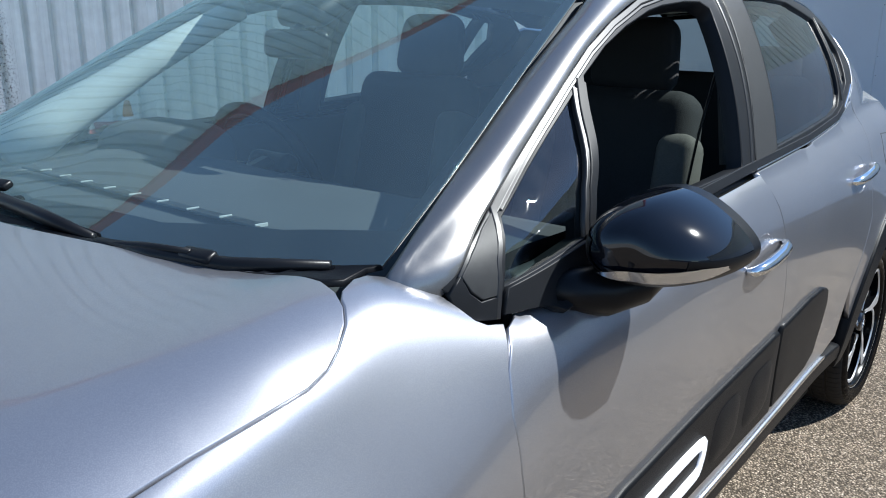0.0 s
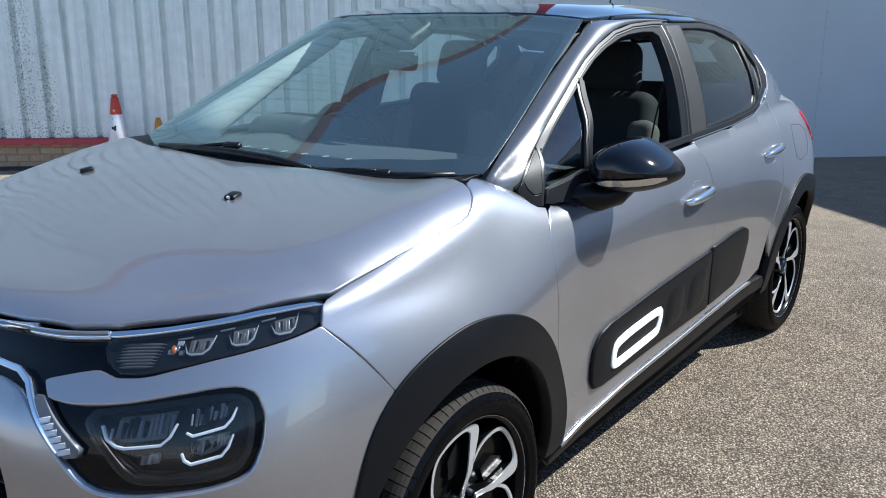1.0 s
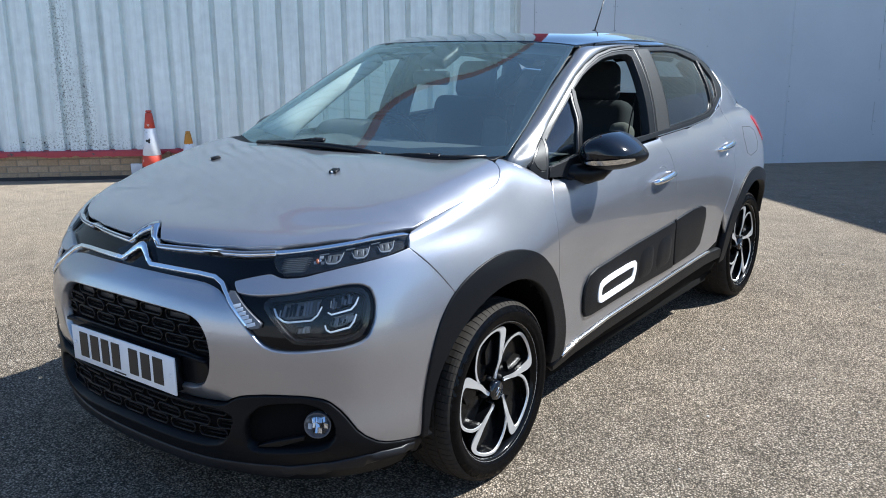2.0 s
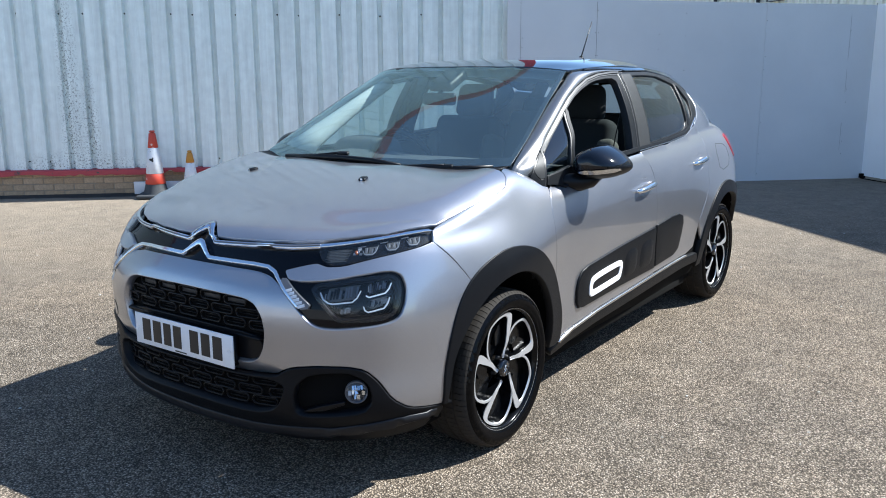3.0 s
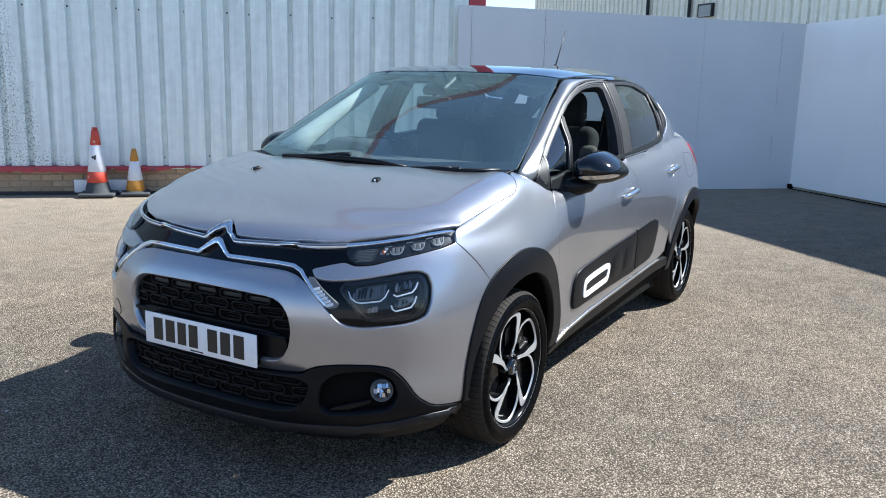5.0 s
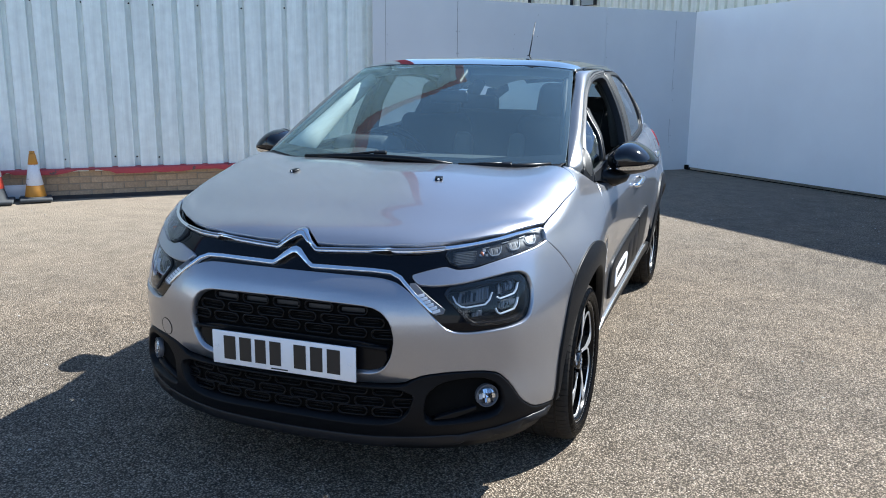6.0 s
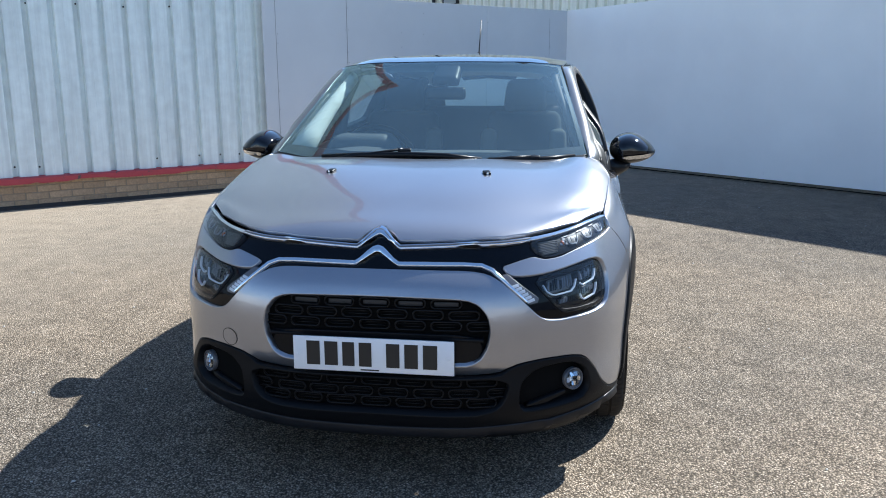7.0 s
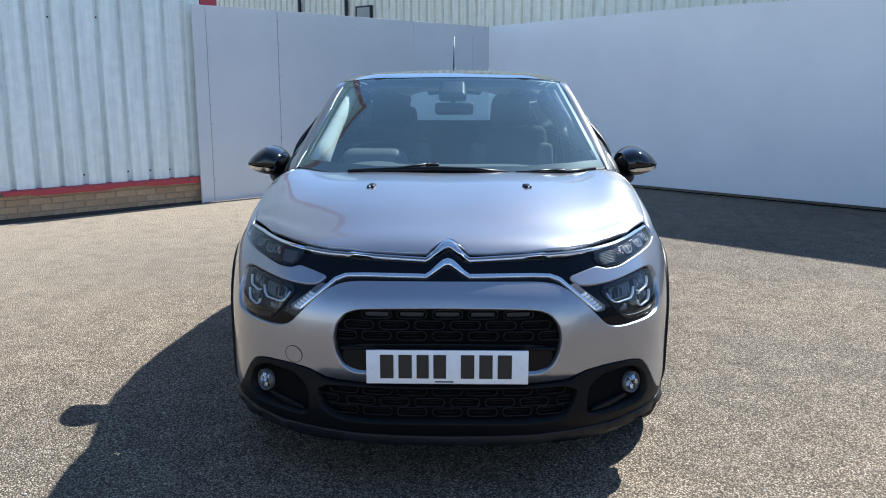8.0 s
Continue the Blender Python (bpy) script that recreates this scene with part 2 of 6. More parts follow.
MORTAR = plain("grey mortar", (.36, .285, .205), .95, vary=.25, relief=.4)
RED_PAINT = worn_paint("flaking red paint", (.46, .055, .07), (.07, .065, .065), .60)
CONE_RED = worn_paint("scuffed red cone plastic", (.58, .065, .035), (.66, .58, .55), .61, 9)
CONE_WHITE = worn_paint("scuffed white sleeve", (.80, .82, .86), (.10, .11, .13), .60, 9)
CONE_AMBER = worn_paint("scuffed amber cone plastic", (.56, .25, .03), (.30, .2, .1), .66, 10)
CONE_RUBBER = plain("grey rubber foot", (.06, .065, .07), .8, vary=.3)
STONE = plain("pale pebble", (.55, .52, .48), .9, vary=.2)


# ---- mesh tools ----
def part(name, bm, material, parent=None, label="", smooth=True):
    """A bmesh as one mesh object, under a thing or a part."""
    me = bpy.data.meshes.new(name)
    bm.to_mesh(me)
    bm.free()
    return placed(name, me, material, parent, label, smooth)


def placed(name, me, material, parent=None, label="", smooth=True):
    if not me.materials:
        me.materials.append(material)
    if smooth:
        me.polygons.foreach_set("use_smooth", [True] * len(me.polygons))
    ob = new(name, me)
    if parent is not None:
        ob.parent = parent
    return tagged(ob, label)


def box(size, at=(0, 0, 0), bevel=0.0, turn=(0, 0, 0), bm=None, segments=2):
    bm = bm or bmesh.new()
    made = bmesh.ops.create_cube(bm, size=1, matrix=pose(*at, *turn) @ Matrix.Diagonal((*size, 1)))
    if bevel:
        edges = {e for v in made["verts"] for e in v.link_edges}
        bmesh.ops.bevel(bm, geom=list(edges), offset=bevel, segments=segments, affect="EDGES", profile=.5)
    return bm


def lathe(profile, steps, centre, axis="x", bm=None):
    """Turns a profile of (along, radius) round an axis."""
    bm = bm or bmesh.new()
    rows = []
    for along, radius in profile:
        row = []
        for k in range(steps):
            a = 2 * math.pi * k / steps
            c, s = radius * math.cos(a), radius * math.sin(a)
            p = (along, c, s) if axis == "x" else (c, along, s) if axis == "y" else (c, s, along)
            row.append(bm.verts.new(Vector(p) + Vector(centre)))
        rows.append(row)
    for a, b in zip(rows, rows[1:]):
        for k in range(steps):
            bm.faces.new((a[k], a[(k + 1) % steps], b[(k + 1) % steps], b[k]))
    return bm


def tube(points, radius, sides=8, bm=None, closed=False, flat=1.0):
    """A rod along points."""
    bm = bm or bmesh.new()
    pts = [Vector(p) for p in points]
    rows = []
    for i, p in enumerate(pts):
        a = pts[i - 1] if closed or i else p
        b = pts[(i + 1) % len(pts)] if closed or i < len(pts) - 1 else p
        d = (b - a).normalized()
        side = d.cross(Vector((0, 0, 1)))
        side = side.normalized() if side.length > 1e-4 else Vector((1, 0, 0))
        up = side.cross(d)
        r = radius[i] if isinstance(radius, (list, tuple)) else radius
        rows.append([bm.verts.new(p + side * r * math.cos(2 * math.pi * k / sides) + up * r * flat * math.sin(2 * math.pi * k / sides)) for k in range(sides)])
    pairs = list(zip(rows, rows[1:])) + ([(rows[-1], rows[0])] if closed else [])
    for a, b in pairs:
        for k in range(sides):
            bm.faces.new((a[k], b[k], b[(k + 1) % sides], a[(k + 1) % sides]))
    if not closed:
        bm.faces.new(rows[0])
        bm.faces.new(list(reversed(rows[-1])))
    return bm


def rounded(points, times=2, closed=True):
    """Cuts the corners of an outline."""
    p = [tuple(q) for q in points]
    for _ in range(times):
        q = []
        n = len(p)
        for i in range(n if closed else n - 1):
            a, b = p[i], p[(i + 1) % n]
            q += [(.8 * a[0] + .2 * b[0], .8 * a[1] + .2 * b[1]), (.2 * a[0] + .8 * b[0], .2 * a[1] + .8 * b[1])]
        p = q if closed else [p[0]] + q + [p[-1]]
    return p


def inside(poly, pts):
    """Which points lie in a polygon."""
    x, y = pts[:, 0], pts[:, 1]
    hit = np.zeros(len(pts), bool)
    a = np.asarray(poly)
    b = np.roll(a, -1, 0)
    for (x0, y0), (x1, y1) in zip(a, b):
        if y0 != y1:
            cross = ((y0 > y) != (y1 > y)) & (x < (x1 - x0) * (y - y0) / (y1 - y0) + x0)
            hit ^= cross
    return hit


def edge_distance(poly, pts):
    a = np.asarray(poly)
    b = np.roll(a, -1, 0)
    best = np.full(len(pts), 1e9)
    for p, q in zip(a, b):
        d = q - p
        t = np.clip(((pts - p) @ d) / max(d @ d, 1e-12), 0, 1)
        best = np.minimum(best, np.linalg.norm(pts - p - t[:, None] * d, axis=1))
    return best


def shrunk(poly, by):
    """An outline moved inwards by a width."""
    a = np.asarray(poly, float)
    area = .5 * np.sum(a[:, 0] * np.roll(a[:, 1], -1) - np.roll(a[:, 0], -1) * a[:, 1])
    if area < 0:
        a = a[::-1]
    e = np.roll(a, -1, 0) - a
    n = np.stack([-e[:, 1], e[:, 0]], 1) / np.maximum(np.linalg.norm(e, axis=1), 1e-9)[:, None]
    m = n + np.roll(n, 1, 0)
    m /= np.maximum((m * m).sum(1, keepdims=True) / 2, .5)
    return a + m * by


def resampled(poly, step):
    out = []
    a = np.asarray(poly, float)
    for p, q in zip(a, np.roll(a, -1, 0)):
        k = max(1, int(np.linalg.norm(q - p) / step))
        out += [p + (q - p) * i / k for i in range(k)]
    keep = [out[0]]
    for p in out[1:]:
        if np.linalg.norm(p - keep[-1]) > .0012:
            keep.append(p)
    if np.linalg.norm(keep[0] - keep[-1]) < .0012:
        keep.pop()
    return np.array(keep)


# ---- car shape: feature curves of the left half, each from the nose round the corner to the tail (x, y, z) ----
SILL = [(0, -.72, .165), (.34, -.69, .165), (.54, -.62, .17), (.70, -.475, .19), (.755, -.36, .22), (.76, 0, .22), (.7585, .1, .215), (.757, .2, .21), (.755, .40, .20), (.755, .62, .20),
        (.755, .9, .20), (.755, 1.5, .20), (.755, 2.1, .21), (.755, 2.54, .22), (.68, 2.95, .24), (.55, 3.09, .24), (0, 3.14, .24)]
LIP = [(0, -.795, .26), (.35, -.765, .26), (.57, -.68, .265), (.73, -.53, .27), (.79, -.37, .275), (.80, 0, .275), (.796, .1, .2725), (.792, .2, .27), (.785, .40, .265), (.785, .62, .265),
       (.785, .9, .265), (.785, 1.5, .27), (.785, 2.1, .28), (.795, 2.54, .30), (.71, 2.95, .30), (.57, 3.12, .30), (0, 3.17, .30)]
LOW = [(0, -.80, .42), (.36, -.775, .42), (.58, -.69, .42), (.735, -.54, .42), (.805, -.37, .42), (.845, 0, .42), (.839, .1, .42), (.83, .2, .42), (.81, .40, .42), (.806, .62, .42),
       (.805, .9, .42), (.805, 1.5, .43), (.81, 2.1, .44), (.835, 2.54, .45), (.725, 2.95, .48), (.58, 3.14, .48), (0, 3.19, .48)]
WAIST = [(0, -.805, .58), (.36, -.782, .58), (.56, -.705, .58), (.73, -.55, .585), (.805, -.37, .59), (.85, 0, .62), (.845, .1, .616), (.838, .2, .61), (.82, .40, .60), (.817, .62, .59),
         (.815, .9, .58), (.815, 1.5, .58), (.82, 2.1, .59), (.835, 2.54, .62), (.73, 2.95, .66), (.58, 3.13, .66), (0, 3.18, .66)]
FLANK = [(0, -.785, .70), (.34, -.757, .70), (.54, -.69, .695), (.715, -.53, .70), (.79, -.36, .71), (.846, 0, .74), (.8445, .1, .743), (.841, .2, .745), (.83, .40, .74), (.828, .62, .735),
         (.825, .9, .73), (.825, 1.5, .73), (.822, 2.1, .74), (.81, 2.54, .77), (.72, 2.95, .82), (.58, 3.10, .82), (0, 3.15, .82)]
SHOULDER = [(0, -.735, .765), (.32, -.71, .765), (.52, -.655, .765), (.695, -.50, .785), (.766, -.345, .80), (.808, 0, .831), (.806, .1, .846), (.804, .2, .86), (.82, .40, .845), (.822, .62, .852),
            (.82, .9, .865), (.818, 1.5, .875), (.803, 2.1, .89), (.775, 2.54, .905), (.69, 2.92, .93), (.56, 3.05, .93), (0, 3.09, .93)]
BROW = [(0, -.708, .808), (.31, -.684, .806), (.507, -.630, .804), (.679, -.482, .823), (.747, -.338, .840), (.780, 0, .888), (.776, .1, .913), (.766, .2, .936), (.803, .40, .893), (.806, .62, .910),
        (.806, .9, .928), (.80, 1.5, .942), (.779, 2.1, .962), (.743, 2.54, .976), (.655, 2.92, .985), (.535, 3.015, .985), (0, 3.05, .985)]
CREST = [(0, -.675, .845), (.30, -.652, .84), (.49, -.60, .838), (.655, -.455, .855), (.726, -.325, .871), (.751, 0, .942), (.741, .1, .971), (.718, .2, .995), (.768, .40, .93), (.776, .62, .955),
         (.778, .9, .98), (.77, 1.5, 1.0), (.742, 2.1, 1.025), (.70, 2.54, 1.035), (.61, 2.92, 1.03), (.50, 2.97, 1.03), (0, 3.0, 1.03)]
# glasshouse, from the foot of the windscreen pillar to the tail
BELT = [(.712, .28, .98), (.762, .40, .90), (.772, .62, .925), (.777, .96, .952), (.773, 1.3, .965), (.763, 1.7, .98), (.742, 2.1, .995), (.705, 2.45, 1.005), (.62, 2.85, 1.0)]
PANE = [(.70, .262, 1.006), (.735, .41, 1.02), (.735, .64, 1.09), (.725, .96, 1.13), (.725, 1.3, 1.15), (.72, 1.7, 1.15), (.70, 2.1, 1.15), (.655, 2.45, 1.15), (.56, 2.82, 1.14)]
HEAD = [(.69, .25, 1.012), (.680, .43, 1.078), (.668, .66, 1.168), (.640, .96, 1.275), (.65, 1.3, 1.31), (.645, 1.7, 1.31), (.62, 2.1, 1.29), (.57, 2.45, 1.26), (.48, 2.77, 1.22)]
RAIL = [(.672, .245, 1.018), (.645, .42, 1.105), (.60, .66, 1.23), (.545, .955, 1.38), (.57, 1.3, 1.40), (.575, 1.7, 1.395), (.545, 2.1, 1.37), (.49, 2.45, 1.335), (.42, 2.72, 1.29)]
# bonnet, windscreen, roof and tailgate window: curves across the car, from the left edge to the middle
NOSE = [[(0.748, -0.335, 0.842), (0.72, -0.385, 0.8413), (0.505, -0.622, 0.8142), (0.305, -0.677, 0.8202), (0, -0.7, 0.827)],
          [(0.74, -0.315, 0.862), (0.705, -0.36, 0.869), (0.49, -0.6, 0.8395), (0.3, -0.652, 0.8444), (0, -0.675, 0.8507)],
          [(0.745, -0.2575, 0.874), (0.711, -0.2975, 0.8867), (0.51, -0.49, 0.8806), (0.305, -0.541, 0.8888), (0, -0.56, 0.8939)],
          [(0.75, -0.2, 0.886), (0.717, -0.235, 0.9033), (0.53, -0.38, 0.9151), (0.31, -0.43, 0.9265), (0, -0.445, 0.9304)]]
BONNET = NOSE + [[(0.754, -0.125, 0.906), (0.7195, -0.15, 0.9269), (0.54, -0.25, 0.9502), (0.31, -0.3, 0.9622), (0, -0.3175, 0.9631)],
          [(0.758, -0.05, 0.926), (0.722, -0.065, 0.9488), (0.55, -0.12, 0.9767), (0.31, -0.17, 0.9883), (0, -0.19, 0.9877)],
          [(0.764, 0.08, 0.953), (0.726, 0.07, 0.9806), (0.55, 0.04, 0.9991), (0.31, -0.01, 1.0073), (0, -0.04, 1.0062)],
          [(0.728, 0.21, 0.992), (0.69, 0.195, 1.0072), (0.54, 0.15, 1.0068), (0.31, 0.09, 1.0117), (0, 0.05, 1.0118)]]
SCREEN = [[(.672, .245, 1.018), (.52, .16, 1.0), (.31, .09, .99), (0, .05, .985)],
          [(.645, .42, 1.105), (.50, .335, 1.10), (.29, .275, 1.095), (0, .245, 1.093)],
          [(.60, .66, 1.23), (.47, .58, 1.24), (.27, .53, 1.243), (0, .505, 1.244)],
          [(.545, .955, 1.38), (.43, .895, 1.392), (.25, .855, 1.398), (0, .835, 1.40)]]
ROOF = [[(.545, .955, 1.38), (.43, .895, 1.392), (.25, .855, 1.398), (0, .835, 1.40)],
        [(.556, 1.09, 1.390), (.44, 1.03, 1.413), (.25, 1.0, 1.422), (0, .985, 1.425)],
        [(.57, 1.3, 1.40), (.45, 1.26, 1.424), (.25, 1.23, 1.437), (0, 1.22, 1.442)],
        [(.575, 1.7, 1.395), (.45, 1.7, 1.430), (.25, 1.7, 1.449), (0, 1.7, 1.455)],
        [(.545, 2.1, 1.37), (.43, 2.12, 1.413), (.24, 2.13, 1.438), (0, 2.13, 1.446)],
        [(.49, 2.45, 1.335), (.38, 2.5, 1.382), (.21, 2.53, 1.408), (0, 2.54, 1.416)],
        [(.42, 2.72, 1.29), (.33, 2.80, 1.335), (.18, 2.84, 1.358), (0, 2.85, 1.365)]]
REAR = [[(.42, 2.72, 1.29), (.33, 2.80, 1.335), (.18, 2.84, 1.358), (0, 2.85, 1.365)],
        [(.52, 2.82, 1.17), (.38, 2.90, 1.19), (.20, 2.93, 1.195), (0, 2.94, 1.196)],
        [(.60, 2.90, 1.03), (.44, 2.98, 1.03), (.22, 3.0, 1.03), (0, 3.005, 1.03)]]


def spline(points, knots, at):
    """Natural cubic spline through points at knots."""
    p, k = np.asarray(points, float), np.asarray(knots, float)
    shape = p.shape
    p = p.reshape(len(k), -1)
    n, h = len(k), np.diff(k)
    a, b = np.zeros((n, n)), np.zeros_like(p)
    a[0, 0] = a[-1, -1] = 1
    for i in range(1, n - 1):
        a[i, i - 1:i + 2] = h[i - 1], 2 * (h[i - 1] + h[i]), h[i]
        b[i] = 6 * ((p[i + 1] - p[i]) / h[i] - (p[i] - p[i - 1]) / h[i - 1])
    m = np.linalg.solve(a, b)
    at = np.asarray(at, float)
    i = np.clip(np.searchsorted(k, at) - 1, 0, n - 2)
    w = h[i][:, None]
    s, r = (at - k[i])[:, None], (k[i + 1] - at)[:, None]
    out = (m[i] * r ** 3 + m[i + 1] * s ** 3) / (6 * w) + (p[i] / w - m[i] * w / 6) * r + (p[i + 1] / w - m[i + 1] * w / 6) * s
    return out.reshape(len(at), *shape[1:])


def lofted(rails, step_u, step_v, mirror_start=False, mirror_end=False):
    """A net of points (v, u, 3) over curves that run along u; mirrored ends keep the middle of the car smooth."""
    r = np.asarray(rails, float)
    flip = np.array([-1, 1, 1])
    lead = trail = 0
    if mirror_start:
        r, lead = np.concatenate([r[:, 2:0:-1] * flip, r], 1), 2
    if mirror_end:
        r, trail = np.concatenate([r, r[:, -2:-4:-1] * flip], 1), 2
    ku = np.concatenate([[0], np.cumsum(np.linalg.norm(np.diff(r, axis=1), axis=2).mean(0))])
    kv = np.concatenate([[0], np.cumsum(np.linalg.norm(np.diff(r, axis=0), axis=2).mean(1))])
    u0, u1 = ku[lead], ku[len(ku) - 1 - trail]
    us = np.linspace(u0, u1, max(3, int((u1 - u0) / step_u)))
    vs = np.linspace(0, kv[-1], max(3, int(kv[-1] / step_v)))
    along = spline(r.transpose(1, 0, 2), ku, us).transpose(1, 0, 2)
    return spline(along, kv, vs)


def body_nets(step=.02):
    """The car's skin as nets of points, left half; the four across the car end at its middle."""
    return {
        "lower": lofted([SILL, LIP, LOW, WAIST, FLANK, SHOULDER, BROW, CREST], step, step, True, True),
        "house": lofted([BELT, PANE, HEAD, RAIL], step, step),
        "bonnet": lofted(BONNET, step, step, False, True),
        "screen": lofted(SCREEN, step, step, False, True),
        "roof": lofted(ROOF, step, step, False, True),
        "rear": lofted(REAR, step, step, False, True),
    }
# ---- end of car shape ----


# ---- the car's skin, on which its panels are laid ----
class Skin:
    def __init__(self, nets):
        pts, nor, tri = [], [], []
        for net in nets.values():
            v, u = net.shape[:2]
            du, dv = np.gradient(net, axis=1), np.gradient(net, axis=0)
            n = np.cross(du, dv)
            n /= np.maximum(np.linalg.norm(n, axis=2, keepdims=True), 1e-9)
            mid = net.reshape(-1, 3).mean(0)
            away = net - np.array([0, 1.2, .6])
            if (n * away).sum() < 0:
                n = -n
            for side in (1, -1):
                base = len(pts)
                flip = np.array([side, 1, 1])
                pts += (net * flip).reshape(-1, 3).tolist()
                nor += (n * flip).reshape(-1, 3).tolist()
                for i in range(v - 1):
                    for j in range(u - 1):
                        a = base + i * u + j
                        tri += [(a, a + 1, a + u + 1), (a, a + u + 1, a + u)]
        self.pts, self.nor, self.tri = [Vector(p) for p in pts], [Vector(p) for p in nor], tri
        self.tree = BVHTree.FromPolygons(self.pts, tri)

    def meet(self, origin, way, reach=2.0):
        place, _, face, _ = self.tree.ray_cast(origin, way)
        if place is None:
            place, _, face, _ = self.tree.find_nearest(origin + way * reach)
        a, b, c = self.tri[face]
        w = barycentric_transform(place, self.pts[a], self.pts[b], self.pts[c], Vector((1, 0, 0)), Vector((0, 1, 0)), Vector((0, 0, 1)))
        n = (self.nor[a] * w.x + self.nor[b] * w.y + self.nor[c] * w.z).normalized()
        return place, n


NETS = body_nets(.014)
TUCK = [(max(0, x - (.062 if .15 < y < .3 else .05)), y + (.05 if y < -.3 else 0), z + (.028 if -.34 < y < .15 else .022 if .15 < y < .3 else .012)) for x, y, z in CREST]
HOUSE_TUCK = [(x - .05, y, z + .010) for x, y, z in RAIL]
SKINS = {"all": Skin(NETS), "lower": Skin({"lower": lofted([SILL, LIP, LOW, WAIST, FLANK, SHOULDER, BROW, CREST, TUCK], .014, .014, True, True)}),
         "house": Skin({"house": lofted([BELT, PANE, HEAD, RAIL, HOUSE_TUCK], .014, .014)}), "bonnet": None, "screen": Skin({"screen": NETS["screen"]}), "roof": Skin({"roof": NETS["roof"]}), "rear": Skin({"rear": NETS["rear"]})}


# seam between bonnet and wing, in plan
SEAM = [(.721, -.314), (.728, -.27), (.736, -.2), (.740, -.145), (.7435, -.091), (.7495, -.022), (.7530, .046), (.749, .078), (.740, .102), (.723, .130), (.704, .147)]


def level(x, y, skin):
    """A skin's height at a place of the plan."""
    hit, _, _, _ = skin.tree.ray_cast(Vector((x, y, 3)), Vector((0, 0, -1)))
    return hit.z


def seated(net):
    """Eases the bonnet's outer part up or down so that it meets the wing along the seam."""
    loose = Skin({"bonnet": net})
    ys = [y for _, y in SEAM]
    miss = [level(x, y, SKINS["lower"]) - level(x, y, loose) for x, y in SEAM]
    out = net.copy()
    for place in out.reshape(-1, 3):
        edge = np.interp(place[1], ys, [x for x, _ in SEAM])
        w = min(1.15, max(0, (place[0] - .50) / (edge - .50)))
        fade = min(1, max(0, (place[1] + .45) / .14))
        place[2] += np.interp(place[1], ys, miss) * w * w * fade
    return out


SKINS["bonnet"] = Skin({"bonnet": seated(NETS["bonnet"])})


def shot(view, p, q, on="all"):
    """Where a point of a drawing lands on the skin. Views: x side (y, z), y nose (x, z), z above (x, y), b tail (x, z), w round the nose (way round, z), d from above the shoulder (y, height across that slant)."""
    skin = SKINS[on]
    if view == "x":
        return skin.meet(Vector((2, p, q)), Vector((-1, 0, 0)), 1.30)
    if abs(p) < 2e-4:
        p = 2e-4
    if view == "z":
        return skin.meet(Vector((p, q, 3)), Vector((0, 0, -1)), 2.0 if q < .4 else 1.65)
    if view == "d":
        return skin.meet(Vector((2 - q * .70711, p, 2 + q * .70711)), Vector((-1, 0, -1)).normalized(), 1.7)
    if view == "b":
        return skin.meet(Vector((p, 5, q)), Vector((0, -1, 0)))
    if view == "y":
        return skin.meet(Vector((p, -3, q)), Vector((0, 1, 0)))
    s, u = (1 if p >= 0 else -1), abs(p)
    if u < .35:
        return skin.meet(Vector((s * u, -2, q)), Vector((0, 1, 0)), 1.3)
    a = (u - .35) / .45
    way = Vector((s * math.sin(a), -math.cos(a), 0))
    return skin.meet(Vector((s * .35, -.25, q)) + way * 2, -way, 1.5)


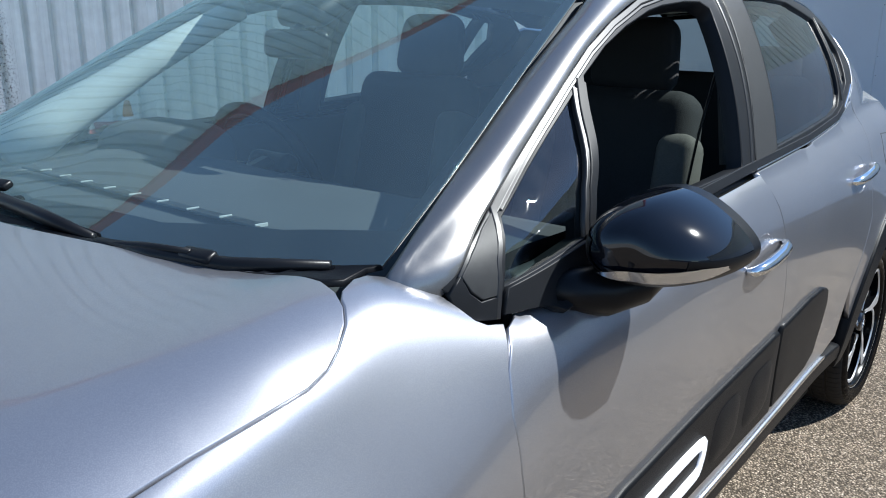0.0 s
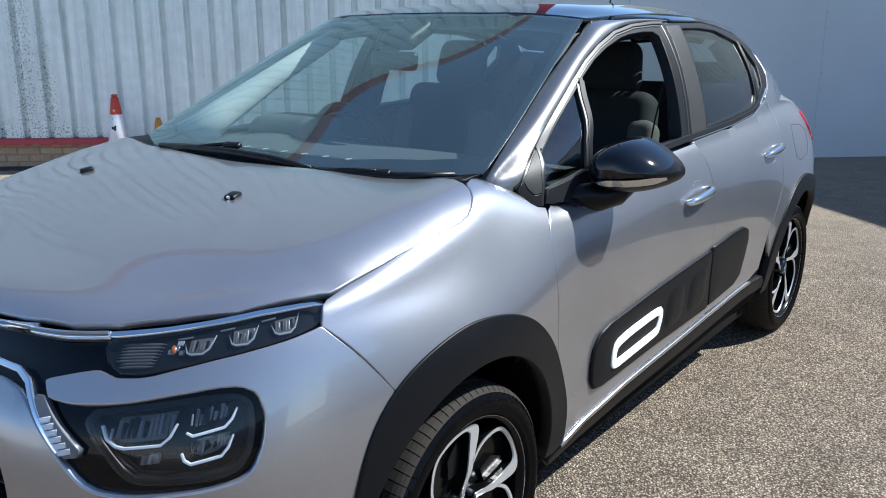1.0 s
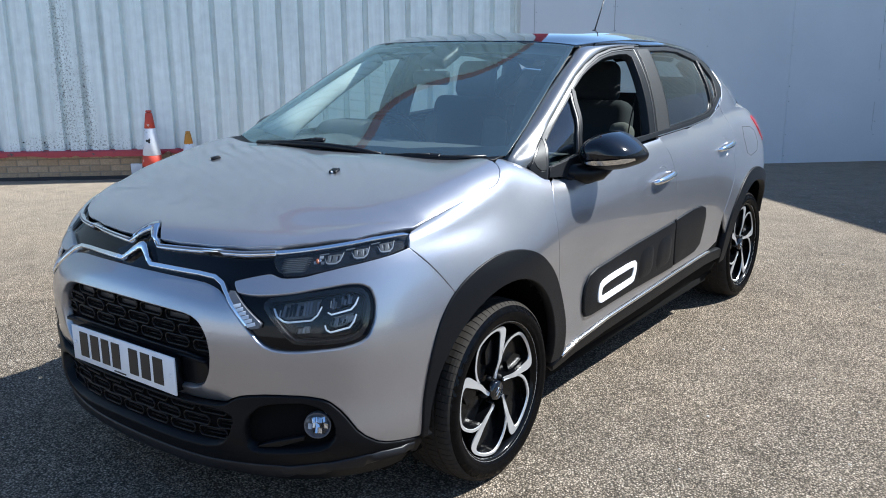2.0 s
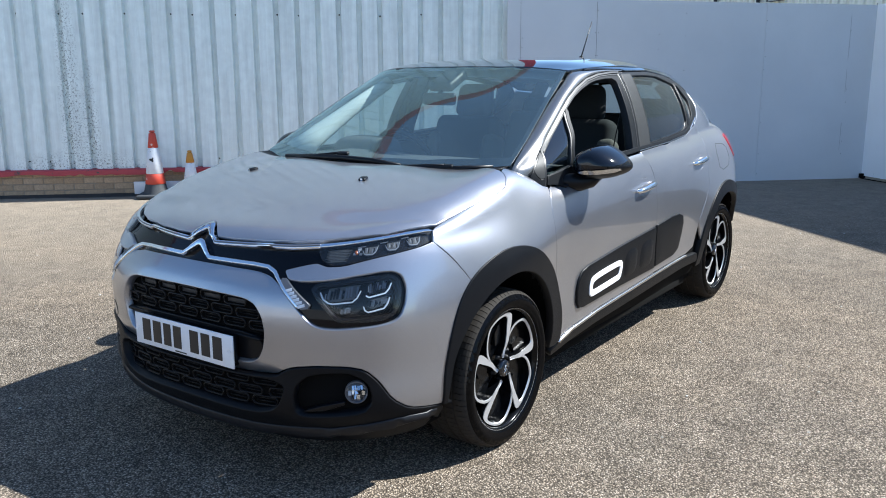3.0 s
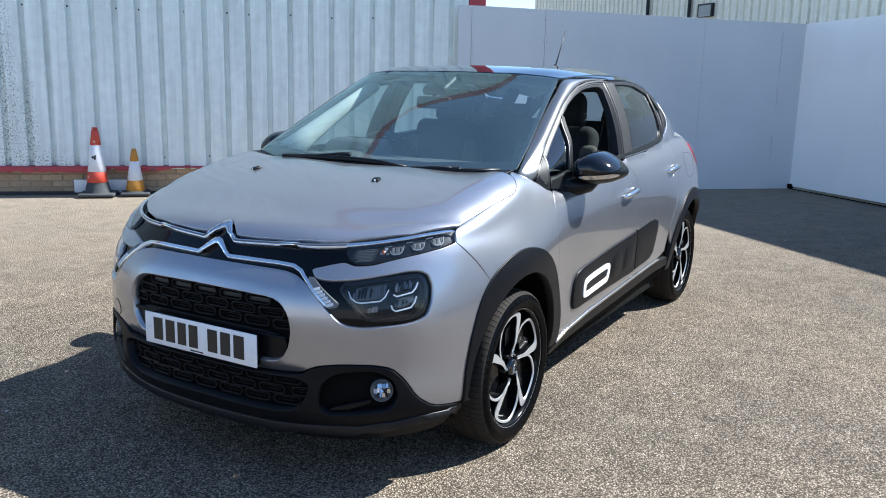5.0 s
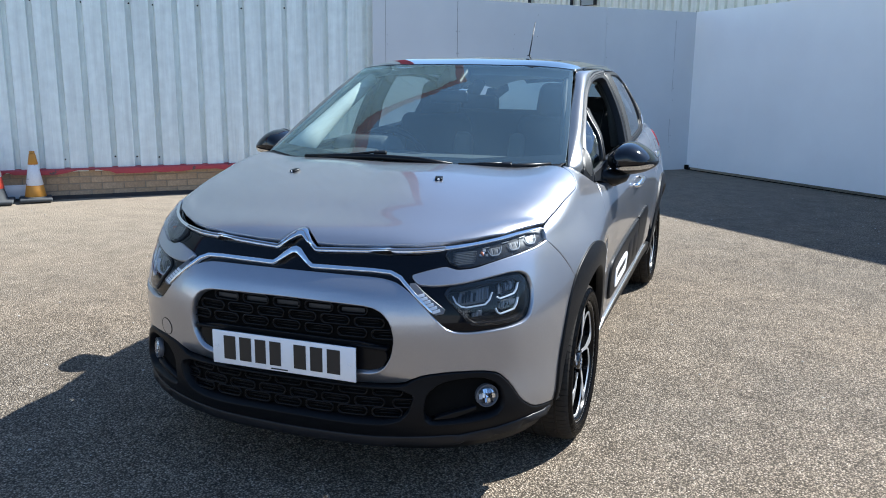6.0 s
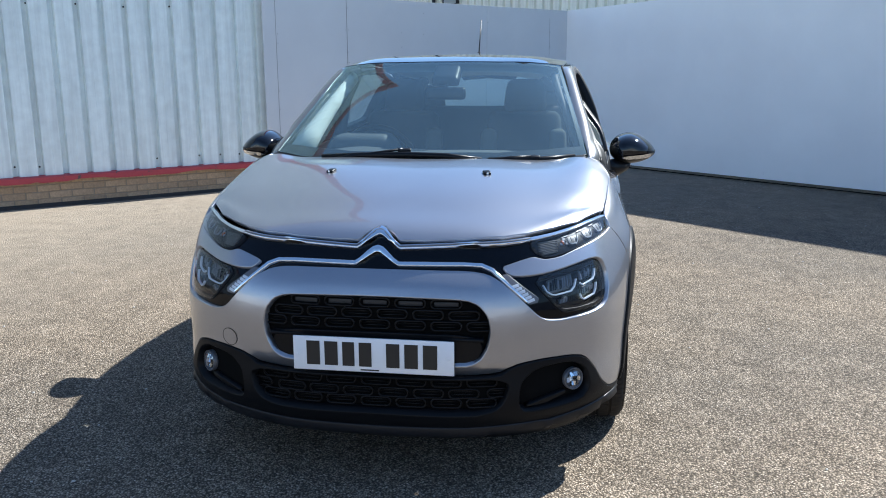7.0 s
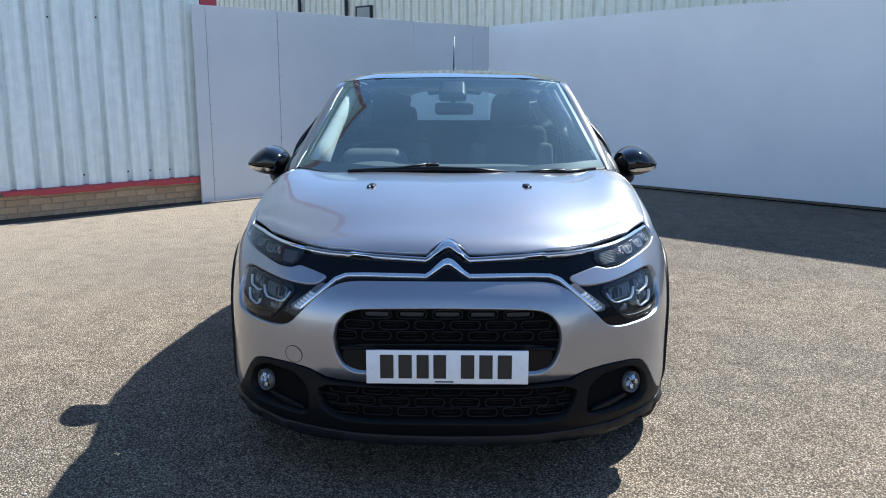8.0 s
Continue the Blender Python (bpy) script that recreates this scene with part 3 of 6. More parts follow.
def panel(name, view, outline, material, parent, holes=(), label="", gap=.0022, proud=0.0, depth=.014, step=.026, soft=0, dome=0.0, flip=False, edge=.0025, on="all", lift=None):
    """A sheet laid on the skin inside an outline, with turned-in edges. dome raises its middle; flip mirrors it to the other side of the car."""
    rings = [resampled(shrunk(rounded(outline, soft) if soft else outline, gap), step)]
    for h in holes:
        r = shrunk(rounded(h, soft) if soft else h, -gap)
        rings.append(resampled(r, step))
    lo, hi = rings[0].min(0), rings[0].max(0)
    gx, gy = np.meshgrid(np.arange(lo[0], hi[0], step), np.arange(lo[1], hi[1], step * .8))
    grid = np.stack([gx.ravel(), gy.ravel()], 1)
    grid[:, 0] += (np.round(grid[:, 1] / (step * .8)).astype(int) % 2) * step * .5
    ok = inside(rings[0], grid) & (edge_distance(rings[0], grid) > step * .45)
    for r in rings[1:]:
        ok &= ~inside(r, grid) & (edge_distance(r, grid) > step * .45)
    grid = grid[ok]
    flat = [Vector(p) for r in rings for p in r]
    loops, base = [], 0
    for r in rings:
        loops.append(list(range(base, base + len(r))))
        base += len(r)
    edges = [(lp[i], lp[(i + 1) % len(lp)]) for lp in loops for i in range(len(lp))]
    coords = flat + [Vector(p) for p in grid]
    vs, _, fs, *_ = delaunay_2d_cdt(coords, edges, [], 0, 1e-7)
    va = np.array([tuple(v) for v in vs])
    fa = np.array([tuple(f) for f in fs if len(f) == 3])
    mids = va[fa].mean(1)
    good = inside(rings[0], mids)
    for r in rings[1:]:
        good &= ~inside(r, mids)
    fa = fa[good]
    if dome:
        far = np.minimum.reduce([edge_distance(r, va) for r in rings])
        rise = dome * (1 - (1 - np.clip(far / max(far.max(), 1e-6), 0, 1)) ** 2.4)
    if lift:
        rise = lift(va)
    verts, norms = [], []
    for i, (p, q) in enumerate(va):
        place, n = shot(view, p, q, on)
        verts.append(place + n * (proud + (rise[i] if dome or lift else 0)))
        norms.append(n)
    faces = fa.tolist()
    # keep the faces looking outwards
    a, b, c = (verts[k] for k in faces[len(faces) // 2])
    if (b - a).cross(c - a).dot(norms[faces[len(faces) // 2][0]]) < 0:
        faces = [f[::-1] for f in faces]
    if dome or lift:
        sums = [Vector() for _ in verts]
        for f in faces:
            a, b, c = (verts[k] for k in f)
            w = (b - a).cross(c - a)
            for k in f:
                sums[k] += w
        norms = [w.normalized() if w.length > 1e-12 else n for w, n in zip(sums, norms)]
    # turned-in edge round the rim
    count = {}
    for f in faces:
        for k in range(3):
            count[(f[k], f[(k + 1) % 3])] = 1
    rim = [(i, j) for i, j in count if (j, i) not in count]
    out = {}
    for i, j in rim:
        d = (verts[j] - verts[i]).cross(norms[i])
        for k in (i, j):
            out[k] = out.get(k, Vector()) + d
    ring1, ring2 = {}, {}
    for k, d in out.items():
        d = d.normalized() if d.length > 1e-9 else norms[k]
        ring1[k] = len(verts)
        verts.append(verts[k] + d * edge * .8 - norms[k] * edge)
        norms.append((d + norms[k] * .6).normalized())
        ring2[k] = len(verts)
        verts.append(verts[k] + d * edge * .8 - norms[k] * depth)
        norms.append(d)
    for i, j in rim:
        faces += [(j, i, ring1[i]), (j, ring1[i], ring1[j]), (ring1[j], ring1[i], ring2[i]), (ring1[j], ring2[i], ring2[j])]
    if flip:
        verts = [Vector((-v.x, v.y, v.z)) for v in verts]
        norms = [Vector((-v.x, v.y, v.z)) for v in norms]
        faces = [f[::-1] for f in faces]
    me = bpy.data.meshes.new(name)
    me.from_pydata([tuple(v) for v in verts], [], faces)
    me.polygons.foreach_set("use_smooth", [True] * len(me.polygons))
    me.normals_split_custom_set_from_vertices([tuple(v) for v in norms])
    return placed(name, me, material, parent, label)


def smooth_line(points, parts=4):
    """A finer line along a smooth curve through points, with so many parts between each two."""
    p = np.asarray(points, float)
    k = np.concatenate([[0], np.cumsum(np.linalg.norm(np.diff(p, axis=0), axis=1))])
    at = [k[i] + (k[i + 1] - k[i]) * j / parts for i in range(len(k) - 1) for j in range(parts)] + [k[-1]]
    return [tuple(q) for q in spline(p, k, at).tolist()]


def strip(path, width):
    """The outline of a band along a path; width may change from point to point."""
    p = np.asarray(path, float)
    d = np.gradient(p, axis=0)
    d /= np.linalg.norm(d, axis=1, keepdims=True)
    n = np.stack([-d[:, 1], d[:, 0]], 1)
    w = np.asarray(width if isinstance(width, (list, tuple)) else [width] * len(p))[:, None] / 2
    return np.concatenate([p + n * w, (p - n * w)[::-1]]).tolist()


def both(half):
    """A half outline from the middle round to the middle again, completed with its mirror image."""
    left = [(-u, z) for u, z in reversed(half) if abs(u) > 1e-6]
    return list(half) + left

# ---- the place: ground, buildings, hoardings ----
WALL_WAY, WALL_FOOT = Vector((.737, .676, 0)).normalized(), Vector((-2.93, 6.32, 0))
WALL_OUT = Vector((WALL_WAY.y, -WALL_WAY.x, 0))
SIDE_WAY, SIDE_FOOT = Vector((4.19, -3.77, 0)).normalized(), Vector((.47, 9.45, 0))
SIDE_OUT = Vector((SIDE_WAY.y, -SIDE_WAY.x, 0))


def basis(way, out, origin):
    """A frame of reference: x along a wall, y out of it, z up."""
    m = Matrix((way, out, Vector((0, 0, 1)))).transposed().to_4x4()
    m.translation = origin
    return m


WALL = basis(WALL_WAY, WALL_OUT, WALL_FOOT)
SIDE = basis(SIDE_WAY, SIDE_OUT, SIDE_FOOT)
FAR = basis(SIDE_WAY, SIDE_OUT, Vector((-1.78, 13.58, 0)))


def ground():
    """One sheet: fine and gently uneven near the car, plain out to the horizon."""
    bm = bmesh.new()
    xs = [-400, -120, -40] + [-14 + .5 * i for i in range(57)] + [40, 120, 400]
    rows = []
    for y in xs:
        row = []
        for x in xs:
            near = abs(x) < 14 and abs(y) < 14
            z = -.012 + .010 * noise.noise(Vector((x * .5, y * .5, 0))) if near and math.hypot(x, y - 1) > 3.2 else (-.004 if near else -.012)
            row.append(bm.verts.new((x, y, z + .004)))
        rows.append(row)
    for a, b in zip(rows, rows[1:]):
        for i in range(len(a) - 1):
            bm.faces.new((a[i], a[i + 1], b[i + 1], b[i]))
    ob = part("ground", bm, TARMAC)
    return tagged(ob, "worn sunlit tarmac yard with pale stone chippings", "ground", kind="structure")


def profiled(s0, s1, z0, z1, pitch, pan, deep, thick=.0):
    """Profiled sheet in wall coordinates: pans standing proud, with sloped flutes between them."""
    bm = bmesh.new()
    line = []
    slope = .012
    for k in range(max(1, round((s1 - s0) / pitch))):
        s = s0 + k * pitch
        line += [(s, 0), (s + pan * .5 - .004, 0.0), (s + pan * .5, .003), (s + pan * .5 + .004, 0.0), (s + pan, 0), (s + pan + slope, -deep), (s + pitch - slope, -deep)]
    line.append((s1, 0))
    low = [bm.verts.new((x, y, z0)) for x, y in line]
    high = [bm.verts.new((x, y, z1)) for x, y in line]
    for i in range(len(line) - 1):
        bm.faces.new((low[i], low[i + 1], high[i + 1], high[i]))
    return bm


def left_building():
    wall = new("wall_workshop")
    tagged(wall, "grey blue profiled steel workshop wall on a buff brick base", "wall", kind="structure")
    wall.matrix_world = WALL
    # the sheets, each 12 flutes wide, lapping one another
    pitch = .2375
    start = -5.855 - pitch * 60 - .205
    for k in range(13):
        s0 = start + k * pitch * 8
        s1 = min(s0 + pitch * 8, .06)
        if s0 >= .06:
            break
        part("steel_sheet", profiled(s0, s1, .27, 8.4, pitch, .172, .055), CLAD_GREY, wall, "grey blue profiled sheet with mould near its foot", smooth=False)
    body = box((20.06, .3, 8.1), (-9.97, -.23, 4.3))
    part("wall_core", body, DEEP, wall)
    # fixing screws in the flutes
    bm = bmesh.new()
    s = -5.855 - pitch * 34
    while s < 0:
        for z in (.405, 2.03, 3.65, 5.27):
            if random.random() < .5:
                continue
            bmesh.ops.create_cone(bm, cap_ends=True, segments=8, radius1=.010, radius2=.007, depth=.010, matrix=pose(s + random.uniform(-.02, .02), -.050, z + random.uniform(-.012, .012), 90))
        s += pitch
    tagged(part("fixing_screws", bm, INK, wall, "dark fixing screw heads"), kind="stuff")
    # red drip ledge, torn and bent along its lower lip
    bm = bmesh.new()
    n = 560
    rows = []
    for i in range(n + 1):
        s = -13.5 + 13.52 * i / n
        rag = max(0, noise.noise(Vector((s * 1.7, 3.1, 0))) - .05) * 2.2 + max(0, noise.noise(Vector((s * 9, 7, 0)))) * .5
        worn = .056 * min(1, rag * 1.5) if s > -5.3 and s < -2.4 else .02 * min(1, rag)
        wave = .004 * noise.noise(Vector((s * 3, 0, 1)))
        rows.append([bm.verts.new((s, y + (wave if y > .02 else 0), z)) for y, z in ((-.03, .312), (.035, .300), (.046, .292 + wave), (.046, .236 + worn), (.040, .236 + worn), (.040, .288))])
    for a, b in zip(rows, rows[1:]):
        for i in range(5):
            bm.faces.new((a[i], b[i], b[i + 1], a[i + 1]))
    part("drip_ledge", bm, RED_PAINT, wall, "flaking red painted drip ledge with torn lip", smooth=False)
    # red corner flashing above the hoarding
    part("corner_flashing", box((.20, .06, 8.2), (.16, -.02, 4.4), .004), RED_PAINT, wall, "red corner flashing", smooth=False)
    part("eaves_trim", box((20.2, .14, .34), (-9.85, .03, 8.52), .01), RED_PAINT, wall, "red eaves trim", smooth=False)
    part("mortar_bed", box((13.5, .09, .27), (-6.74, -.062, .125)), MORTAR, wall, smooth=False)
    return wall


def brick_base(wall):
    """Bricks of the dwarf wall, laid in half bond."""
    bm = box((.211, .05, .064), (0, 0, 0), .004, segments=1)
    me = bpy.data.meshes.new("brick")
    bm.to_mesh(me)
    bm.free()
    me.materials.append(BRICK)
    for row in range(4):
        z = .0285 + row * .0735
        s = -9.6 + (.11 if row % 2 else 0)
        while s < -.02:
            b = new("brick", me)
            b.parent = wall
            b.matrix_basis = pose(s, -.035 + random.uniform(-.003, .003), z + random.uniform(-.002, .002), 0, random.uniform(-.5, .5), random.uniform(-.6, .6))
            s += .2225


def hoarding():
    """Painted boards screwed to posts, standing in front of the end of the workshop wall."""
    way = Vector((3.34, 3.2, 0)).normalized()
    m = basis(way, Vector((way.y, -way.x, 0)), Vector((-2.87, 6.25, 0)))
    h = new("wall_hoarding")
    tagged(h, "pale grey white painted board hoarding with taped seams", "hoarding", kind="structure")
    h.matrix_world = m
    seams = [-.09, 1.0, 2.10, 3.155, 4.287, 4.665]
    for i, (a, b) in enumerate(zip(seams, seams[1:])):
        tilt = (.0, .004, -.003, .002, .0)[i]
        bm = box((b - a - .0012, .018, 2.19), ((a + b) / 2, tilt, 1.10), .0004, segments=1)
        for v in bm.verts:
            if v.co.z > 1.5:
                v.co.z += .026 - .0105 * v.co.x
        part("board", bm, BOARD, h, smooth=False)
    for s in (.07, 1.0, 1.768, 2.10, 3.155, 4.287):
        bm = bmesh.new()
        for k in range(10):
            z = .1 + k * .215 + random.uniform(-.06, .06)
            for e in ((-.012, .016) if s == 1.0 else (.014,) if (k + int(s * 7)) % 3 else ()):
                bmesh.ops.create_cone(bm, cap_ends=True, segments=7, radius1=.0045, radius2=.0035, depth=.004, matrix=pose(s + e + random.uniform(-.006, .006), .012, z, 90))
        tagged(part("screw_heads", bm, SEAL, h, "grey screw heads along a seam"), kind="stuff")
        if s in (.07, 1.0):
            part("seam_line", box((.0035 if s == 1.0 else .0014, .003, 2.17), (s, .0105, 1.10)), SEAL, h, smooth=False)
    for z, tall in ((1.78, .55), (1.25, .30), (.55, .34)):
        part("seam_line", box((.0016, .003, tall), (4.287 - .012 * (z < 1), .0105, z)), SEAL, h, smooth=False)
    part("drain_block", box((.07, .05, .06), (4.62, .035, .04), .006), DEEP, h, "small black block at the corner foot", smooth=False)
    part("frame_post", box((.08, .08, 2.15), (.0, -.055, 1.075), .003), DEEP, h, smooth=False)
    return h


def side_wall():
    w = new("wall_side")
    tagged(w, "smooth white painted board wall in shade", "wall", kind="structure")
    w.matrix_world = SIDE
    s = 0.0
    while s < 13:
        b = s + (1.04 if s == 0 else 2.2)
        bm = box((b - s - .0004, .05, 2.16), ((s + b) / 2, -.025, 1.12))
        for v in bm.verts:
            if v.co.z > 1:
                v.co.z = 2.175 + .030 * min(v.co.x, 3.24)
        part("board", bm, BOARD_CLEAN, w, smooth=False)
        s = b
    # thin dark dashes that draw the edge of the shade down the corner
    bm = bmesh.new()
    for k in range(26):
        box((.0025 + .003 * random.random(), .006, .05 + .05 * random.random()), (.003 + .002 * random.random(), .002, .06 + .084 * k), bm=bm)
    part("corner_shade_line", bm, SEAL, w, "dark dashes drawing the edge of shade down the corner", smooth=False)
    part("foot_gap", box((14, .010, .010), (7, .004, .004)), DEEP, w, "dark gap along the foot", smooth=False)
    return w


def far_building():
    f = new("wall_warehouse")
    tagged(f, "cream profiled steel warehouse wall beyond the hoarding", "warehouse", kind="structure")
    f.matrix_world = FAR
    for k in range(10):
        s0 = -8.13 + .2 + k * 2.4
        part("steel_sheet", profiled(s0, s0 + 2.4, .0, 4.6, .2, .135, .048), CLAD_CREAM, f, "cream profiled sheet", smooth=False)
    part("wall_core", box((24, 5, 4.5), (4.1, -2.55, 2.25)), DEEP, f)
    part("roof_edge", box((24, .2, .12), (4.1, 0, 4.6), .01), CLAD_CREAM, f, smooth=False)
    for s in (-.55, -2.05):
        part("downpipe", tube([(s, .05, .0), (s, .05, 4.5)], .035, 10), INK, f, "black downpipe")
    louvre = part("louvre", box((.44, .07, .24), (-.03, .04, 2.71), .008), SEAL, f, "grey louvred vent box", smooth=False)
    for k in range(5):
        part("slat", box((.36, .010, .042), (-.01, .078, 2.615 + .040 * k), .002, (14, 0, 0)), LINING, louvre, smooth=False)
    return f


def traffic_cone(name, height, radius, foot, bands, label, at, turn):
    """A hollow tapered cone in coloured bands on a square rubber foot."""
    c = new(name)
    tagged(c, label, "traffic cone", group="cones by the wall")
    top = radius * .24
    part("rubber_foot", box((foot, foot, .035), (0, 0, .019), .012), CONE_RUBBER, c, "square grey rubber foot")
    part("skirt", lathe([(.035, radius * 1.12), (.05, radius * 1.04), (bands[0][0] * height, radius + (top - radius) * bands[0][0])], 28, (0, 0, 0), "z"), bands[0][2] if len(bands[0]) > 3 else CONE_RUBBER, c)
    for z0, z1, m, *_ in bands:
        r0, r1 = radius + (top - radius) * z0, radius + (top - radius) * z1
        prof = [(z0 * height, r0), (z0 * height + .003, r0 + .003), (z1 * height - .003, r1 + .003), (z1 * height, r1)]
        part("band", lathe(prof, 28, (0, 0, 0), "z"), m, c)
    part("cap", lathe([(height - .002, top * 1.02), (height + .012, top * 1.0), (height + .016, top * .75), (height - .02, top * .7)], 20, (0, 0, 0), "z"), bands[-1][2], c)
    c.matrix_world = pose(*at, 0, 0, turn)
    return c


ground()
workshop = left_building()
hoarding()
side_wall()
far_building()
tall_cone = traffic_cone("traffic_cone", .735, .13, .38, [(.205, .365, CONE_RED), (.365, .76, CONE_WHITE), (.76, .985, CONE_RED)],
                         "scuffed tall red and white traffic cone", tuple(WALL_FOOT + WALL_WAY * -4.19 + WALL_OUT * .215), 43)
# torn dark hole in its sleeve
bm = bmesh.new()
rag = [(-.52, .585), (-.30, .605), (-.15, .595), (0, .612), (.16, .62), (.20, .60), (.13, .58), (.20, .565), (.10, .545), (-.06, .55), (-.16, .565), (-.34, .565)]
def on_cone(a, z):
    r = .13 + (.13 * .24 - .13) * z + .0045
    return (r * math.cos(a - 1.62), r * math.sin(a - 1.62), z * .735)
hub = bm.verts.new(on_cone(-.08, .58))
ring = [bm.verts.new(on_cone(a, z)) for a, z in rag]
for a, b in zip(ring, ring[1:] + ring[:1]):
    bm.faces.new((hub, a, b))
part("torn_patch", bm, INK, tall_cone, "torn dark patch", smooth=False)
traffic_cone("traffic_cone", .50, .108, .31, [(.07, .33, CONE_AMBER), (.33, .757, CONE_WHITE), (.757, .985, CONE_AMBER)],
             "small amber and white traffic cone", tuple(WALL_FOOT + WALL_WAY * -3.80 + WALL_OUT * .17), 47)
plank = part("plank", box((.62, .03, .15), (0, 0, .075), .004), BADGE_WHITE)
plank.matrix_world = basis(WALL_WAY, WALL_OUT, WALL_FOOT + WALL_WAY * -4.16 + WALL_OUT * .035) @ pose(0, 0, .004, -6, 0, 1)
tagged(plank, "short white painted plank leaning by the brick base", "plank")


def litter():
    """Loose pale chips and scraps scattered over the yard."""
    rng = random.Random(5)
    bm = bmesh.new()
    for _ in range(420):
        x, y = rng.uniform(-5.5, 4.5), rng.uniform(-3.5, 8.0)
        p = Vector((x, y, 0))
        if (p - WALL_FOOT).dot(WALL_OUT) < .1 or (p - SIDE_FOOT).dot(SIDE_OUT) < .1:
            continue
        r = rng.choice((.003, .003, .004, .005, .006))
        bmesh.ops.create_icosphere(bm, subdivisions=1, radius=r, matrix=pose(x, y, r * .3, 0, 0, rng.uniform(0, 90)) @ Matrix.Diagonal((1.3, 1, .6, 1)))
    return tagged(part("loose_chips", bm, STONE), "loose pale stone chips on the tarmac", "chips", kind="stuff")


litter()


def foot_strip():
    """A thin dark strip along the foot of the workshop wall, with a ragged edge."""
    bm = bmesh.new()
    rows = []
    for i in range(240):
        s = -11.5 + 11.5 * i / 239
        wide = .10 + .05 * noise.noise(Vector((s * 2.3, 1, 0))) + .03 * noise.noise(Vector((s * 11, 4, 0)))
        rows.append([bm.verts.new((s, y, z)) for y, z in ((-.012, .018), (wide * .4, .012), (wide * .8, .006), (wide, -.012))])
    for a, b in zip(rows, rows[1:]):
        for k in range(3):
            bm.faces.new((a[k], b[k], b[k + 1], a[k + 1]))
    g = part("dark_foot_strip", bm, DARK_STRIP)
    g.matrix_world = WALL
    return tagged(g, "rough dark strip along the foot of the brick base", "grit", kind="stuff")


foot_strip()


def unseen_walls():
    """Unseen plain walls added behind and beside the way, pale to bounce light."""
    for number, (a, b) in enumerate((((-14, -13), (13, -14)), ((13, -14), (14.5, -3)), ((-19, -9), (-14, -13)))):
        a, b = Vector((*a, 0)), Vector((*b, 0))
        d = (b - a).normalized()
        w = part("wall_unseen_%d" % (number + 1), box(((b - a).length, .3, 2.4), ((b - a).length / 2, 0, 1.19)), BOUNCE_WALL, smooth=False)
        w.matrix_world = basis(d, Vector((-d.y, d.x, 0)), a)
        tagged(w, "unseen plain pale wall added to bounce light", "wall", kind="structure")


unseen_walls()

# ---- the car ----
car = new("hatchback_car")
tagged(car, "silver grey metallic small hatchback with black roof and cladding", "car")
ARCH_FRONT, ARCH_REAR, HUB = (0.005, .31), (2.54, .31), .297


def arc(centre, radius, start, end, steps):
    return [(centre[0] + radius * math.cos(radians(start + (end - start) * i / steps)), centre[1] + radius * math.sin(radians(start + (end - start) * i / steps))) for i in range(steps + 1)]


# inner shell that closes the gaps between panels
def shell():
    nets = body_nets(.03)
    bm = bmesh.new()
    for key in ("lower",):
        net = nets[key]
        du, dv = np.gradient(net, axis=1), np.gradient(net, axis=0)
        n = np.cross(du, dv)
        n /= np.linalg.norm(n, axis=2, keepdims=True)
        if n[:, 0, 1].mean() > 0:
            n = -n
        inset = np.where(net[..., 1:2] < -.25, .055, .022)
        q = net - n * inset
        v, u = q.shape[:2]
        for side in (1, -1):
            vs = [[bm.verts.new((side * q[i, j, 0], q[i, j, 1], q[i, j, 2])) for j in range(u)] for i in range(v)]
            for i in range(v - 1):
                for j in range(u - 1):
                    c = q[i:i + 2, j:j + 2].reshape(-1, 3).mean(0)
                    near = min(math.hypot(c[1] - a[0], c[2] - a[1]) for a in (ARCH_FRONT, ARCH_REAR))
                    if near > .36 or c[0] < .4:
                        bm.faces.new((vs[i][j], vs[i][j + 1], vs[i + 1][j + 1], vs[i + 1][j]))
    part("body_shell", bm, DEEP, car)
    bm = box((1.42, 3.2, .03), (0, 1.15, .195))
    part("floor_pan", bm, DEEP, car)
    part("under_tray", box((1.0, .30, .05), (0, -.40, .170), .02), DEEP, car)
    part("exhaust", tube([(-.3, .5, .17), (-.32, 1.6, .165), (-.4, 2.9, .19)], .03, 10), STEEL, car)
    for side in (1, -1):
        for y, _ in (ARCH_FRONT, ARCH_REAR):
            bm = bmesh.new()
            rows = []
            for x in (.46, .79 if y < 1 else .70):
                rows.append([bm.verts.new((side * x, y + .372 * math.cos(radians(a)), .31 + .372 * math.sin(radians(a)))) for a in range(-4, 188, 6)])
            for i in range(len(rows[0]) - 1):
                bm.faces.new((rows[0][i], rows[0][i + 1], rows[1][i + 1], rows[1][i]))
            bm.faces.new(rows[0])
            part("wheel_liner", bm, DEEP, car)


shell()
part("engine_block", box((1.12, .50, .56), (0, -.12, .60), .06), DEEP, car)

